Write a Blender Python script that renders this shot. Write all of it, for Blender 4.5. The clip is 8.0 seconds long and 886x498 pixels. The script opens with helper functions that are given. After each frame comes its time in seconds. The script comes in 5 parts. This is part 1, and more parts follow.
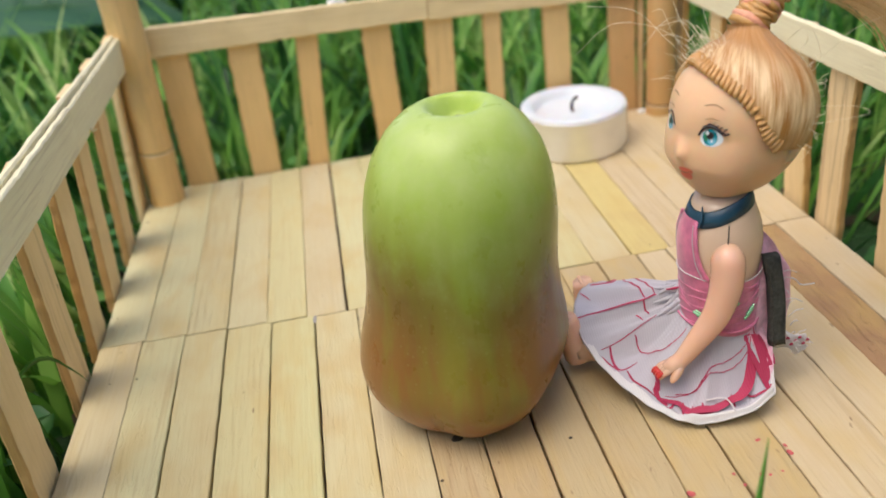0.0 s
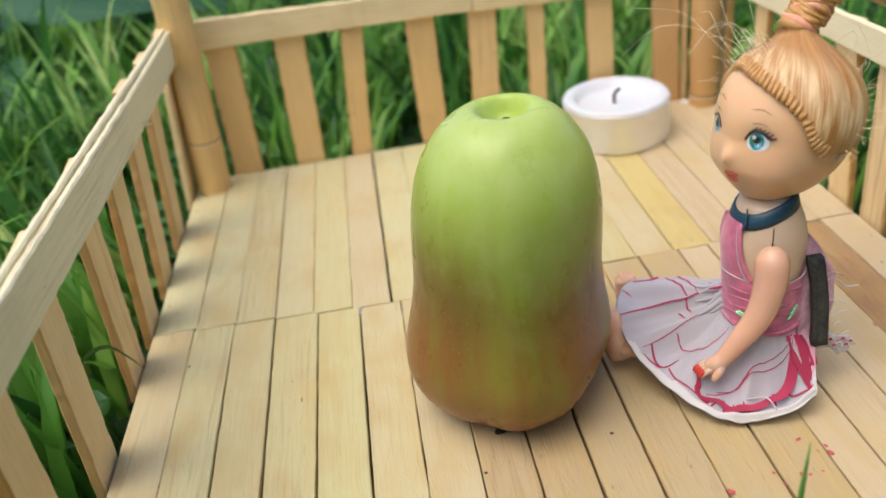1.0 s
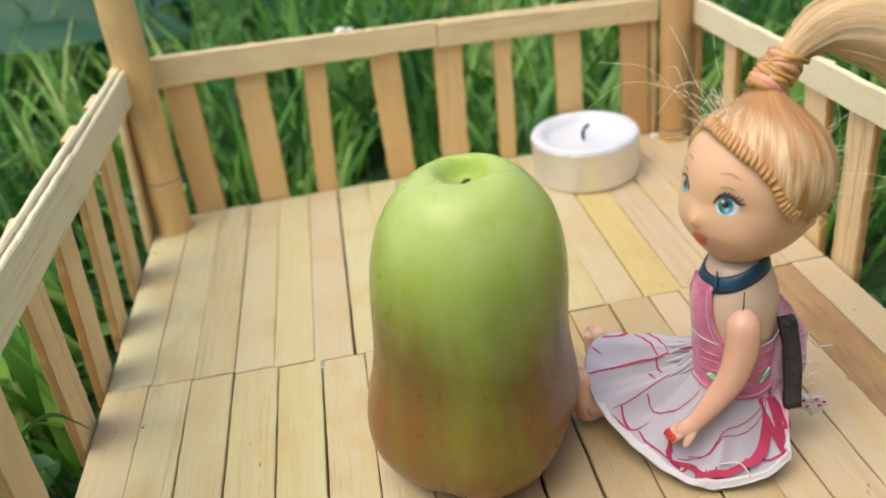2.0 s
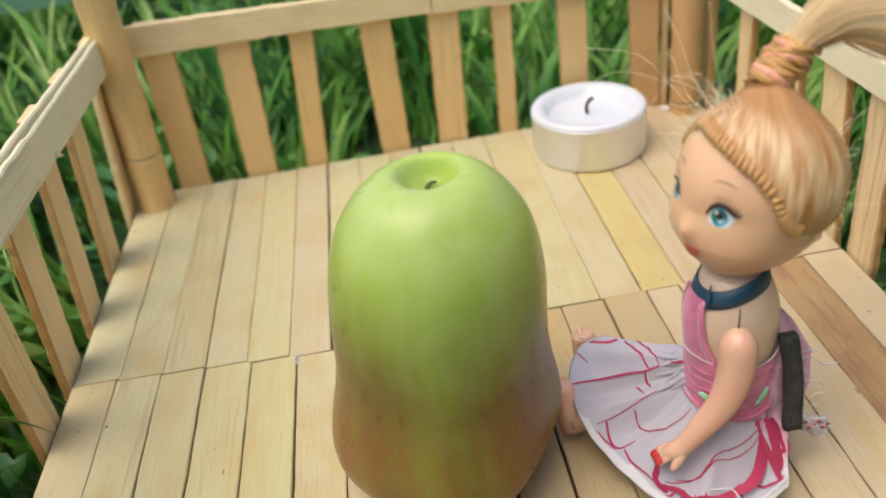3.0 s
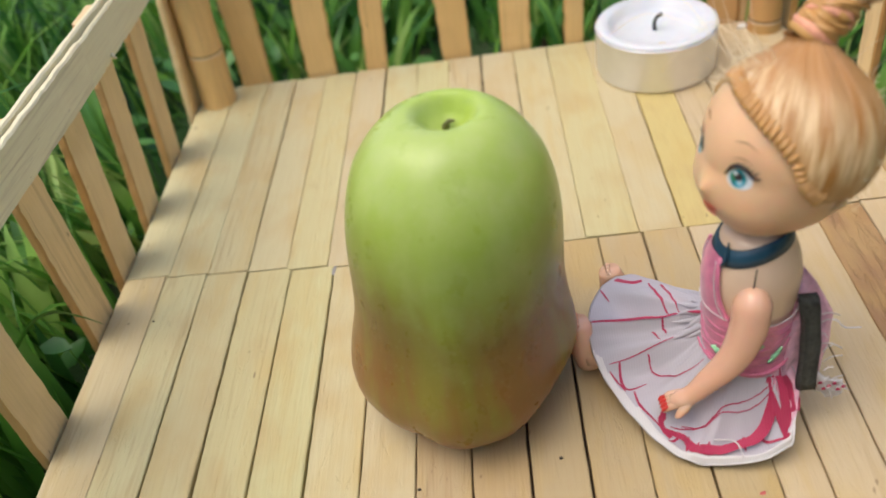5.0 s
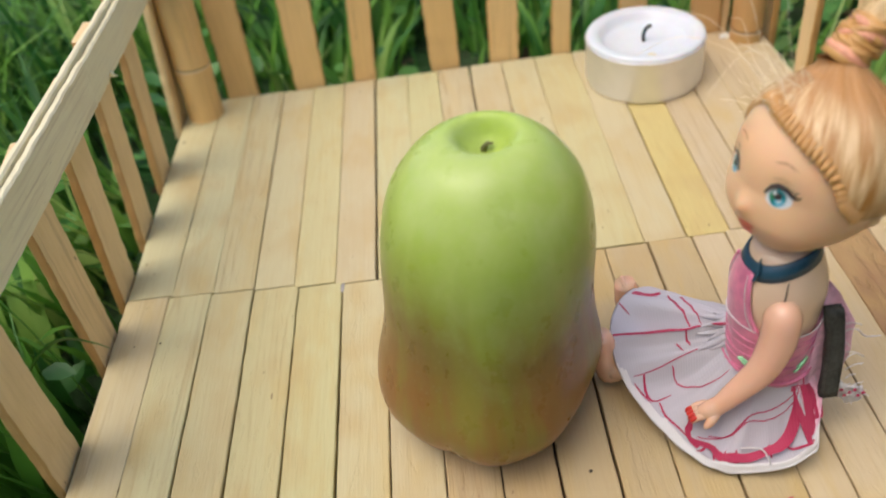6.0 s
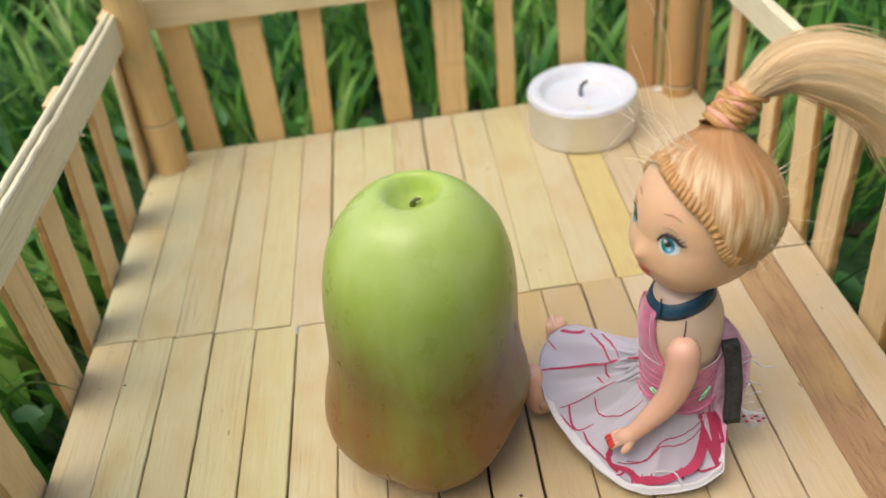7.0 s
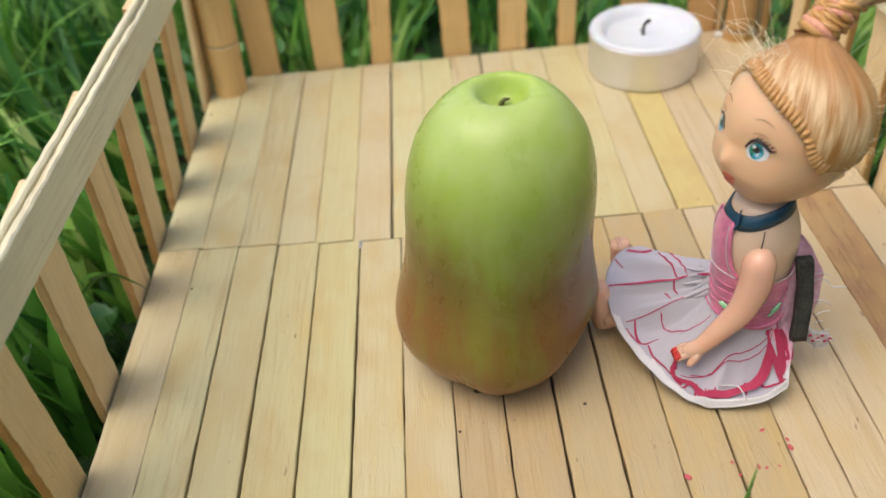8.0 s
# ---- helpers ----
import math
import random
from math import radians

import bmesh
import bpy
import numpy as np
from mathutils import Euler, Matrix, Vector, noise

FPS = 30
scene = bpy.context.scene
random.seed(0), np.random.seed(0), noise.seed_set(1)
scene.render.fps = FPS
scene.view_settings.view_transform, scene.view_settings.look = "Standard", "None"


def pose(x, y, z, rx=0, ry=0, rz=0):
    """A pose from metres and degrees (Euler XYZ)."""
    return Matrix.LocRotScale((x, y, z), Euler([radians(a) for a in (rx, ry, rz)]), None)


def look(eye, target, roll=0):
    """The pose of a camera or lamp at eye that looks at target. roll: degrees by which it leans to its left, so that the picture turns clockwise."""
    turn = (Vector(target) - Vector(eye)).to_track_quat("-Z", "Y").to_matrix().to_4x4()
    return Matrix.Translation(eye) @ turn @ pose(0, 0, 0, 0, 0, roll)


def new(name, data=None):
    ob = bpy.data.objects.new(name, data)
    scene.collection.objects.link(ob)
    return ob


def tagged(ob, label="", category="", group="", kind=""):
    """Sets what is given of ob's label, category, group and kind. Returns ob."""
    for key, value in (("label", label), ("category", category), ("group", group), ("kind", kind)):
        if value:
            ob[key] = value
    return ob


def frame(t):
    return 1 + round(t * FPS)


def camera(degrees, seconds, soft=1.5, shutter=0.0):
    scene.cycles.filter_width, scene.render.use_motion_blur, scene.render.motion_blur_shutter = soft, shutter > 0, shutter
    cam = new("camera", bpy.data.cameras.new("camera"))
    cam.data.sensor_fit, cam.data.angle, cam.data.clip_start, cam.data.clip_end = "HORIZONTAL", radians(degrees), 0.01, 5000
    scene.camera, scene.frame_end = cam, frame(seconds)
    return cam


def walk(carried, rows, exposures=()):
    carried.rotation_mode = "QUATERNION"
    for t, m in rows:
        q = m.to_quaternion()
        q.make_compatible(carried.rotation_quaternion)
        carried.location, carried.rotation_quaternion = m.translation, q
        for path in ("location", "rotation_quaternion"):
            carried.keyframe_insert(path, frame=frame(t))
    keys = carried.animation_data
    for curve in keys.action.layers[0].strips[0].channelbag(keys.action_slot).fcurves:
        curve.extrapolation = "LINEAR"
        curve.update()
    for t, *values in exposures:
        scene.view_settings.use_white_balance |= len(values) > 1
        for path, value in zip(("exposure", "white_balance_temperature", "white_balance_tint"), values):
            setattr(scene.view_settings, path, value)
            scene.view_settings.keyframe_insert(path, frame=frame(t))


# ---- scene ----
cam = camera(55.8, 8.0, soft=1.7, shutter=0.2)
PATH = [
    (0, (0.01673, -0.17980, 0.11508), (0.03439, -0.00663, 0.01658), -7.63),
    (0.5, (0.01633, -0.17856, 0.11879), (0.03227, -0.00238, 0.02547), -7.49),
    (1, (0.01491, -0.18085, 0.12026), (0.02361, -0.00886, 0.01855), -8.54),
    (1.5, (0.01798, -0.18159, 0.12410), (0.03226, -0.00915, 0.02380), -8.70),
    (1.7, (0.01851, -0.17795, 0.12565), (0.03359, -0.00462, 0.02703), -8.15),
    (2.8, (0.02937, -0.15778, 0.12357), (0.04012, 0.00913, 0.01392), -8.90),
    (3, (0.03212, -0.15547, 0.12504), (0.03902, 0.01159, 0.01529), -8.90),
    (3.5, (0.03592, -0.14923, 0.12555), (0.03064, 0.01383, 0.00986), -9.31),
    (4, (0.05402, -0.15127, 0.13410), (0.03145, 0.00506, 0.01140), -10.91),
    (4.5, (0.05361, -0.15230, 0.13046), (0.03232, 0.00239, 0.00549), -10.31),
    (5.8, (0.02865, -0.14991, 0.13320), (0.02104, -0.00163, -0.00080), -10.05),
    (6, (0.03097, -0.14961, 0.13555), (0.02580, 0.00216, 0.00540), -8.77),
    (6.5, (0.03278, -0.15417, 0.14134), (0.03059, 0.00230, 0.01679), -7.86),
    (7, (0.03924, -0.16120, 0.14542), (0.04055, -0.00399, 0.02179), -7.99),
    (7.5, (0.02393, -0.17027, 0.13708), (0.02619, -0.01378, 0.01255), -5.57),
    (8, (0.02540, -0.17081, 0.13819), (0.02230, -0.01752, 0.00977), -6.29),
]
EXPOSURES = [(0, 0.63), (1.7, 0.63), (3.0, 0.58), (4.5, 0.56), (6.0, 0.51), (7.0, 0.56), (8.0, 0.54)]
walk(cam, [(t, look(eye, target, roll)) for t, eye, target, roll in PATH], EXPOSURES)
cam.data.dof.use_dof = True
cam.data.dof.focus_distance = 0.165
cam.data.dof.aperture_fstop = 16.0

# ---- light ----
SUN_DIR = Vector((0.31, 0.16, -0.93)).normalized()
world = bpy.data.worlds.new("world")
scene.world = world
world.use_nodes = True
wn = world.node_tree
sky = wn.nodes.new("ShaderNodeTexSky")
sky.sky_type = "NISHITA"
sky.sun_disc = False
sky.sun_elevation = math.asin(-SUN_DIR.z)
sky.sun_rotation = math.atan2(-SUN_DIR.x, -SUN_DIR.y)
sky.air_density, sky.dust_density = 0.8, 3.0
wn.links.new(sky.outputs[0], wn.nodes["Background"].inputs[0])
wn.nodes["Background"].inputs[1].default_value = 0.15
sun = new("sun", bpy.data.lights.new("sun", "SUN"))
sun.data.energy, sun.data.angle, sun.data.color = 1.08, radians(48), (1.0, 0.92, 0.76)
sun.matrix_basis = look((0, 0, 1), Vector((0, 0, 1)) + SUN_DIR)

# ---- tools ----
U = 0.0108          # width of one floor stick in metres; plans below are in stick widths


def finish(name, bm, mats, smooth=True):
    """A mesh object from a bmesh drawn in stick widths."""
    bmesh.ops.scale(bm, vec=(U, U, U), verts=bm.verts)
    me = bpy.data.meshes.new(name)
    bm.to_mesh(me)
    bm.free()
    for m in mats if isinstance(mats, (list, tuple)) else [mats]:
        me.materials.append(m)
    for p in me.polygons:
        p.use_smooth = smooth
    return new(name, me)


def part(name, bm, material, parent, label="", m=None, smooth=True):
    """One mesh part under its thing; m: its pose in the world, in stick widths."""
    ob = finish(name, bm, material, smooth)
    place(ob, m or Matrix(), parent)
    return tagged(ob, label)


def place(ob, m, parent=None):
    w = m.copy()
    w.translation = m.translation * U
    if parent:
        ob.parent = parent
        top = parent
        base = Matrix()
        while top:
            base = top.matrix_basis @ base
            top = top.parent
        w = base.inverted() @ w
    ob.matrix_basis = w


def empty(name, x, y, z):
    ob = new(name)
    ob.empty_display_size = 0.01
    ob.matrix_basis = Matrix.Translation((x * U, y * U, z * U))
    return ob


def axes_pose(p, xa, ya):
    """Pose with local x and y along the given directions."""
    ya = Vector(ya).normalized()
    za = Vector(xa).cross(ya).normalized()
    xa = ya.cross(za)
    m = Matrix((xa, ya, za)).transposed().to_4x4()
    m.translation = Vector(p)
    return m


def ring_skin(bm, rings, closed=True, caps=True, mat=0):
    """Skins rings of points."""
    vs = [[bm.verts.new(p) for p in r] for r in rings]
    n = len(vs[0])
    for a, b in zip(vs, vs[1:]):
        for i in range(n if closed else n - 1):
            j = (i + 1) % n
            bm.faces.new((a[i], a[j], b[j], b[i])).material_index = mat
    if caps and closed:
        bm.faces.new(list(reversed(vs[0]))).material_index = mat
        bm.faces.new(vs[-1]).material_index = mat
    return vs


def stick_mesh(length, w0, w1, th, seed, round_a=False, round_b=False, rough=0.012, segs=7, chamfer=0.035):
    """A flat wooden stick along y from 0 to length, width along x, thickness along z, worn edges, ends cut or rounded."""
    r = random.Random(seed)
    bm = bmesh.new()
    rings = []
    ys = [i / segs for i in range(segs + 1)]
    if round_a:
        ys = [0.0, 0.012, 0.03, 0.06] + [y for y in ys if y > 0.08]
    if round_b:
        ys = [y for y in ys if y < 0.92] + [0.94, 0.97, 0.988, 1.0]
    bow = r.uniform(-1, 1) * rough * 1.5
    tilt = r.uniform(-0.12, 0.12)
    for f in ys:
        w = (w0 + (w1 - w0) * f) / 2
        y = f * length
        for on, d in ((round_a, y), (round_b, length - y)):
            if on and d < w:
                w *= max(0.25, math.sqrt(max(0, 1 - (1 - d / w) ** 2)))
        wl = w + r.uniform(-1, 1) * rough
        wr = w + r.uniform(-1, 1) * rough
        cx = bow * math.sin(math.pi * f)
        h = th / 2 + r.uniform(-1, 1) * rough * 0.4
        c = min(chamfer, h * 0.6, w * 0.5)
        skew = tilt * (f - 0.5) * 0.1 if f in (0.0, 1.0) else 0
        rings.append([(cx - wl + c, y + skew, -h), (cx + wr - c, y - skew, -h), (cx + wr, y - skew, -h + c), (cx + wr, y - skew, h - c),
                      (cx + wr - c, y - skew, h), (cx - wl + c, y + skew, h), (cx - wl, y + skew, h - c), (cx - wl, y + skew, -h + c)])
    ring_skin(bm, rings)
    bm.faces.ensure_lookup_table()
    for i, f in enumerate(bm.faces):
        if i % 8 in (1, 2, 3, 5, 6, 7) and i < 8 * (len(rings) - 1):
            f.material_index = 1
    return bm


def tube(bm, pts, radii, n=10, mat=0, squash=1.0, caps=True):
    """A tube of varying radius through points."""
    pts = [Vector(p) for p in pts]
    rings, side = [], None
    for i, p in enumerate(pts):
        d = (pts[min(i + 1, len(pts) - 1)] - pts[max(i - 1, 0)]).normalized()
        side = (side if side is not None else d.orthogonal())
        side = (side - d * side.dot(d)).normalized()
        up = d.cross(side)
        rings.append([p + (side * math.cos(a) + up * math.sin(a) * squash) * radii[i] for a in (2 * math.pi * k / n for k in range(n))])
    return ring_skin(bm, rings, caps=caps, mat=mat)


def curve_pts(ctrl, n):
    """Smooth points through control points (Catmull-Rom)."""
    c = [Vector(p) for p in ctrl]
    c = [2 * c[0] - c[1]] + c + [2 * c[-1] - c[-2]]
    out = []
    for i in range(n + 1):
        s = i / n * (len(c) - 3)
        k = min(int(s), len(c) - 4)
        f = s - k
        a, b, d, e = c[k:k + 4]
        out.append(0.5 * ((2 * b) + (d - a) * f + (2 * a - 5 * b + 4 * d - e) * f * f + (3 * b - a - 3 * d + e) * f ** 3))
    return out


def interp(x, xs, ys):
    return float(np.interp(x, xs, ys))


# ---- materials ----
def mat_new(name):
    m = bpy.data.materials.new(name)
    m.use_nodes = True
    nt = m.node_tree
    return m, nt, nt.nodes["Principled BSDF"]


def nd(nt, kind, **inputs):
    n = nt.nodes.new(kind)
    for k, v in inputs.items():
        n.inputs[k.replace("_", " ")].default_value = v
    return n


def ramp(nt, fac, stops):
    n = nt.nodes.new("ShaderNodeValToRGB")
    el = n.color_ramp.elements
    while len(el) < len(stops):
        el.new(0.5)
    for e, (p, c) in zip(el, stops):
        e.position, e.color = p, (*c, 1) if len(c) == 3 else c
    nt.links.new(fac, n.inputs[0])
    return n.outputs[0]


def mix(nt, fac, a, b, mode="MIX"):
    n = nt.nodes.new("ShaderNodeMix")
    n.data_type, n.blend_type = "RGBA", mode
    for sock, v in ((n.inputs[0], fac), (n.inputs[6], a), (n.inputs[7], b)):
        if isinstance(v, bpy.types.NodeSocket):
            nt.links.new(v, sock)
        elif isinstance(v, (int, float)):
            sock.default_value = v
        else:
            sock.default_value = (*v, 1)
    return n.outputs[2]


def math_n(nt, op, a, b=0.0, clamp=False):
    n = nt.nodes.new("ShaderNodeMath")
    n.operation, n.use_clamp = op, clamp
    for sock, v in ((n.inputs[0], a), (n.inputs[1], b)):
        if isinstance(v, bpy.types.NodeSocket):
            nt.links.new(v, sock)
        else:
            sock.default_value = v
    return n.outputs[0]


def noise_n(nt, vec, scale, detail=3.0, rough=0.55, dist=0.0):
    n = nd(nt, "ShaderNodeTexNoise", Scale=scale, Detail=detail, Roughness=rough, Distortion=dist)
    nt.links.new(vec, n.inputs["Vector"])
    return n.outputs[0]


def mapped(nt, vec, scale=(1, 1, 1), loc=(0, 0, 0)):
    n = nd(nt, "ShaderNodeMapping")
    n.inputs["Scale"].default_value = scale
    n.inputs["Location"].default_value = loc
    nt.links.new(vec, n.inputs["Vector"])
    return n.outputs[0]


def bump(nt, bsdf, height, strength, dist):
    n = nd(nt, "ShaderNodeBump", Strength=strength, Distance=dist)
    nt.links.new(height, n.inputs["Height"])
    nt.links.new(n.outputs[0], bsdf.inputs["Normal"])


def wood(name, tones, stain=0.35, rough=0.62, torn=1.0):
    """Pale stick wood: tone by piece, long grain, blotches, pores."""
    m, nt, b = mat_new(name)
    tc = nt.nodes.new("ShaderNodeTexCoord").outputs["Object"]
    info = nt.nodes.new("ShaderNodeObjectInfo")
    shift = nt.nodes.new("ShaderNodeVectorMath")
    shift.operation = "MULTIPLY_ADD"
    nt.links.new(info.outputs["Random"], shift.inputs[0])
    shift.inputs[1].default_value = (3.1, 5.7, 2.3)
    nt.links.new(tc, shift.inputs[2])
    v = shift.outputs[0]
    tone = ramp(nt, info.outputs["Random"], [(i / max(1, len(tones) - 1), c) for i, c in enumerate(tones)])
    grain = noise_n(nt, mapped(nt, v, (1500, 50, 900)), 1.0, 4.0, 0.6, 0.4)
    broad = noise_n(nt, mapped(nt, v, (150, 30, 150)), 1.0, 3.0, 0.6, 0.8)
    blot = noise_n(nt, mapped(nt, v, (80, 50, 80), (3, 1, 2)), 1.0, 2.0)
    blot2 = noise_n(nt, mapped(nt, v, (60, 38, 60), (9, 4, 5)), 1.0, 2.0)
    fibre = noise_n(nt, mapped(nt, v, (520, 22, 520), (2, 8, 5)), 1.0, 2.0, 0.5, 1.0)
    pore = noise_n(nt, mapped(nt, v, (700, 240, 700), (7, 1, 2)), 1.0, 1.0)
    rough_piece = math_n(nt, "POWER", math_n(nt, "FRACT", math_n(nt, "MULTIPLY", info.outputs["Random"], 7.31)), 2.5)
    col = mix(nt, ramp(nt, grain, [(0.30, (0.16,) * 3), (0.55, (0,) * 3)]), tone, (0.42, 0.27, 0.12), "MIX")
    fib = math_n(nt, "MULTIPLY", ramp(nt, fibre, [(0.32, (0.5,) * 3), (0.45, (0,) * 3)]), rough_piece)
    col = mix(nt, fib, col, (0.30, 0.17, 0.07))
    col = mix(nt, ramp(nt, broad, [(0.48, (0,) * 3), (0.75, (stain,) * 3)]), col, (0.56, 0.39, 0.14))
    col = mix(nt, ramp(nt, blot, [(0.50, (0,) * 3), (0.68, (stain,) * 3)]), col, (0.50, 0.35, 0.16))
    col = mix(nt, ramp(nt, blot2, [(0.54, (0,) * 3), (0.70, (stain * 0.9,) * 3)]), col, (0.55, 0.38, 0.13))
    tear = noise_n(nt, mapped(nt, v, (640, 150, 640), (4, 6, 1)), 1.0, 4.0, 0.62, 0.6)
    pits = math_n(nt, "MULTIPLY", ramp(nt, tear, [(0.34, (1.0,) * 3), (0.44, (0,) * 3)]), math_n(nt, "ADD", math_n(nt, "MULTIPLY", rough_piece, 0.7), 0.3))
    col = mix(nt, math_n(nt, "MULTIPLY", pits, 0.11 * torn), col, (0.30, 0.19, 0.09))
    col = mix(nt, ramp(nt, pore, [(0.17, (0.7,) * 3), (0.24, (0,) * 3)]), col, (0.16, 0.08, 0.04))
    nt.links.new(col, b.inputs["Base Color"])
    b.inputs["Roughness"].default_value = rough
    b.inputs["Specular IOR Level"].default_value = 0.35
    bump(nt, b, math_n(nt, "ADD", math_n(nt, "SUBTRACT", math_n(nt, "MULTIPLY", grain, 0.7), fib), math_n(nt, "MULTIPLY", math_n(nt, "SUBTRACT", broad, pits), 0.9)), 0.3 + 0.5 * torn, 0.0005)
    return m


def plain(name, color, rough=0.5, var=0.12, scale=300, bumps=0.0, spec=0.4, sss=0.0, metal=0.0, sheen=0.0):
    m, nt, b = mat_new(name)
    tc = nt.nodes.new("ShaderNodeTexCoord").outputs["Object"]
    n1 = noise_n(nt, tc, scale, 4.0)
    n2 = noise_n(nt, tc, scale * 0.13, 2.0)
    f = math_n(nt, "ADD", math_n(nt, "MULTIPLY", n1, 0.5), math_n(nt, "MULTIPLY", n2, 0.5))
    dark = tuple(c * (1 - var) for c in color)
    lite = tuple(min(1, c * (1 + var)) for c in color)
    nt.links.new(ramp(nt, f, [(0.35, dark), (0.65, lite)]), b.inputs["Base Color"])
    b.inputs["Roughness"].default_value = rough
    b.inputs["Specular IOR Level"].default_value = spec
    b.inputs["Metallic"].default_value = metal
    b.inputs["Sheen Weight"].default_value = sheen
    if sss:
        b.inputs["Subsurface Weight"].default_value = sss
        b.inputs["Subsurface Radius"].default_value = (0.003, 0.0015, 0.0008)
        b.inputs["Subsurface Scale"].default_value = 1.0
    if bumps:
        bump(nt, b, n1, bumps, 0.0003)
    return m


W_FLOOR = wood("pale_stick_wood", [(0.57, 0.52, 0.265), (0.59, 0.545, 0.305), (0.58, 0.49, 0.28), (0.60, 0.555, 0.315), (0.57, 0.50, 0.255), (0.58, 0.51, 0.30)], 0.40, torn=0.42)
W_YELLOW = wood("yellow_stick_wood", [(0.61, 0.49, 0.20), (0.63, 0.51, 0.23)], 0.45)
W_PINK = wood("rosy_stick_wood", [(0.58, 0.495, 0.295), (0.57, 0.48, 0.29), (0.59, 0.505, 0.30)], 0.35, torn=0.2)
# tan wood, its tones lowered further for soft shade between fruit and doll
W_TAN_SHADED = wood("tan_shaded_stick_wood", [(0.49, 0.38, 0.21), (0.51, 0.40, 0.232), (0.47, 0.35, 0.195), (0.50, 0.375, 0.218)], 0.5, torn=0.5)
W_BROWN = wood("brown_stick_wood", [(0.37, 0.215, 0.11), (0.34, 0.195, 0.10)], 0.4)
W_RAIL = wood("rail_stick_wood", [(0.84, 0.76, 0.50), (0.83, 0.74, 0.47), (0.86, 0.78, 0.52)], 0.10, torn=0.15)
W_RAIL_BACK = wood("back_rail_stick_wood", [(0.82, 0.66, 0.37), (0.80, 0.63, 0.34)], 0.2, torn=0.3)
W_BAL = wood("baluster_wood", [(0.79, 0.54, 0.23), (0.80, 0.56, 0.25), (0.76, 0.50, 0.20)], 0.2, torn=0.2)
W_PALE = wood("pale_baluster_wood", [(0.84, 0.63, 0.33), (0.82, 0.60, 0.30), (0.85, 0.65, 0.36)], 0.2, torn=0.25)
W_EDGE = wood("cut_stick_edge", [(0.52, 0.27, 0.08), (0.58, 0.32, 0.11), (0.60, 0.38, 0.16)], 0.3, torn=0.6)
W_POST = wood("bamboo_post", [(0.79, 0.51, 0.21), (0.80, 0.53, 0.22)], 0.45, 0.42, torn=0.2)
W_POST_RED = wood("reddish_bamboo_post", [(0.60, 0.33, 0.125), (0.66, 0.38, 0.15), (0.56, 0.29, 0.11)], 0.5, 0.42, torn=0.3)
W_BAL_RED = wood("reddish_baluster_wood", [(0.68, 0.41, 0.17), (0.72, 0.45, 0.20)], 0.35, torn=0.3)
W_ROSY = wood("rosy_cream_stick_wood", [(0.585, 0.47, 0.295), (0.57, 0.455, 0.29)], 0.35, torn=0.3)
# near-black colour holds the shade seen between the floor sticks
M_GAP_DARK = plain("dark_gap_backing", (0.06, 0.035, 0.02), 0.8)
M_GLUE = plain("dried_glue", (0.78, 0.77, 0.74), 0.3, 0.05)
M_GLUE_GREY = plain("soiled_glue", (0.34, 0.31, 0.29), 0.5, 0.2)
M_KNOT = plain("knot_line", (0.75, 0.6, 0.4), 0.6)
M_KNOT_DARK = plain("knot_shadow_line", (0.16, 0.08, 0.03), 0.7)


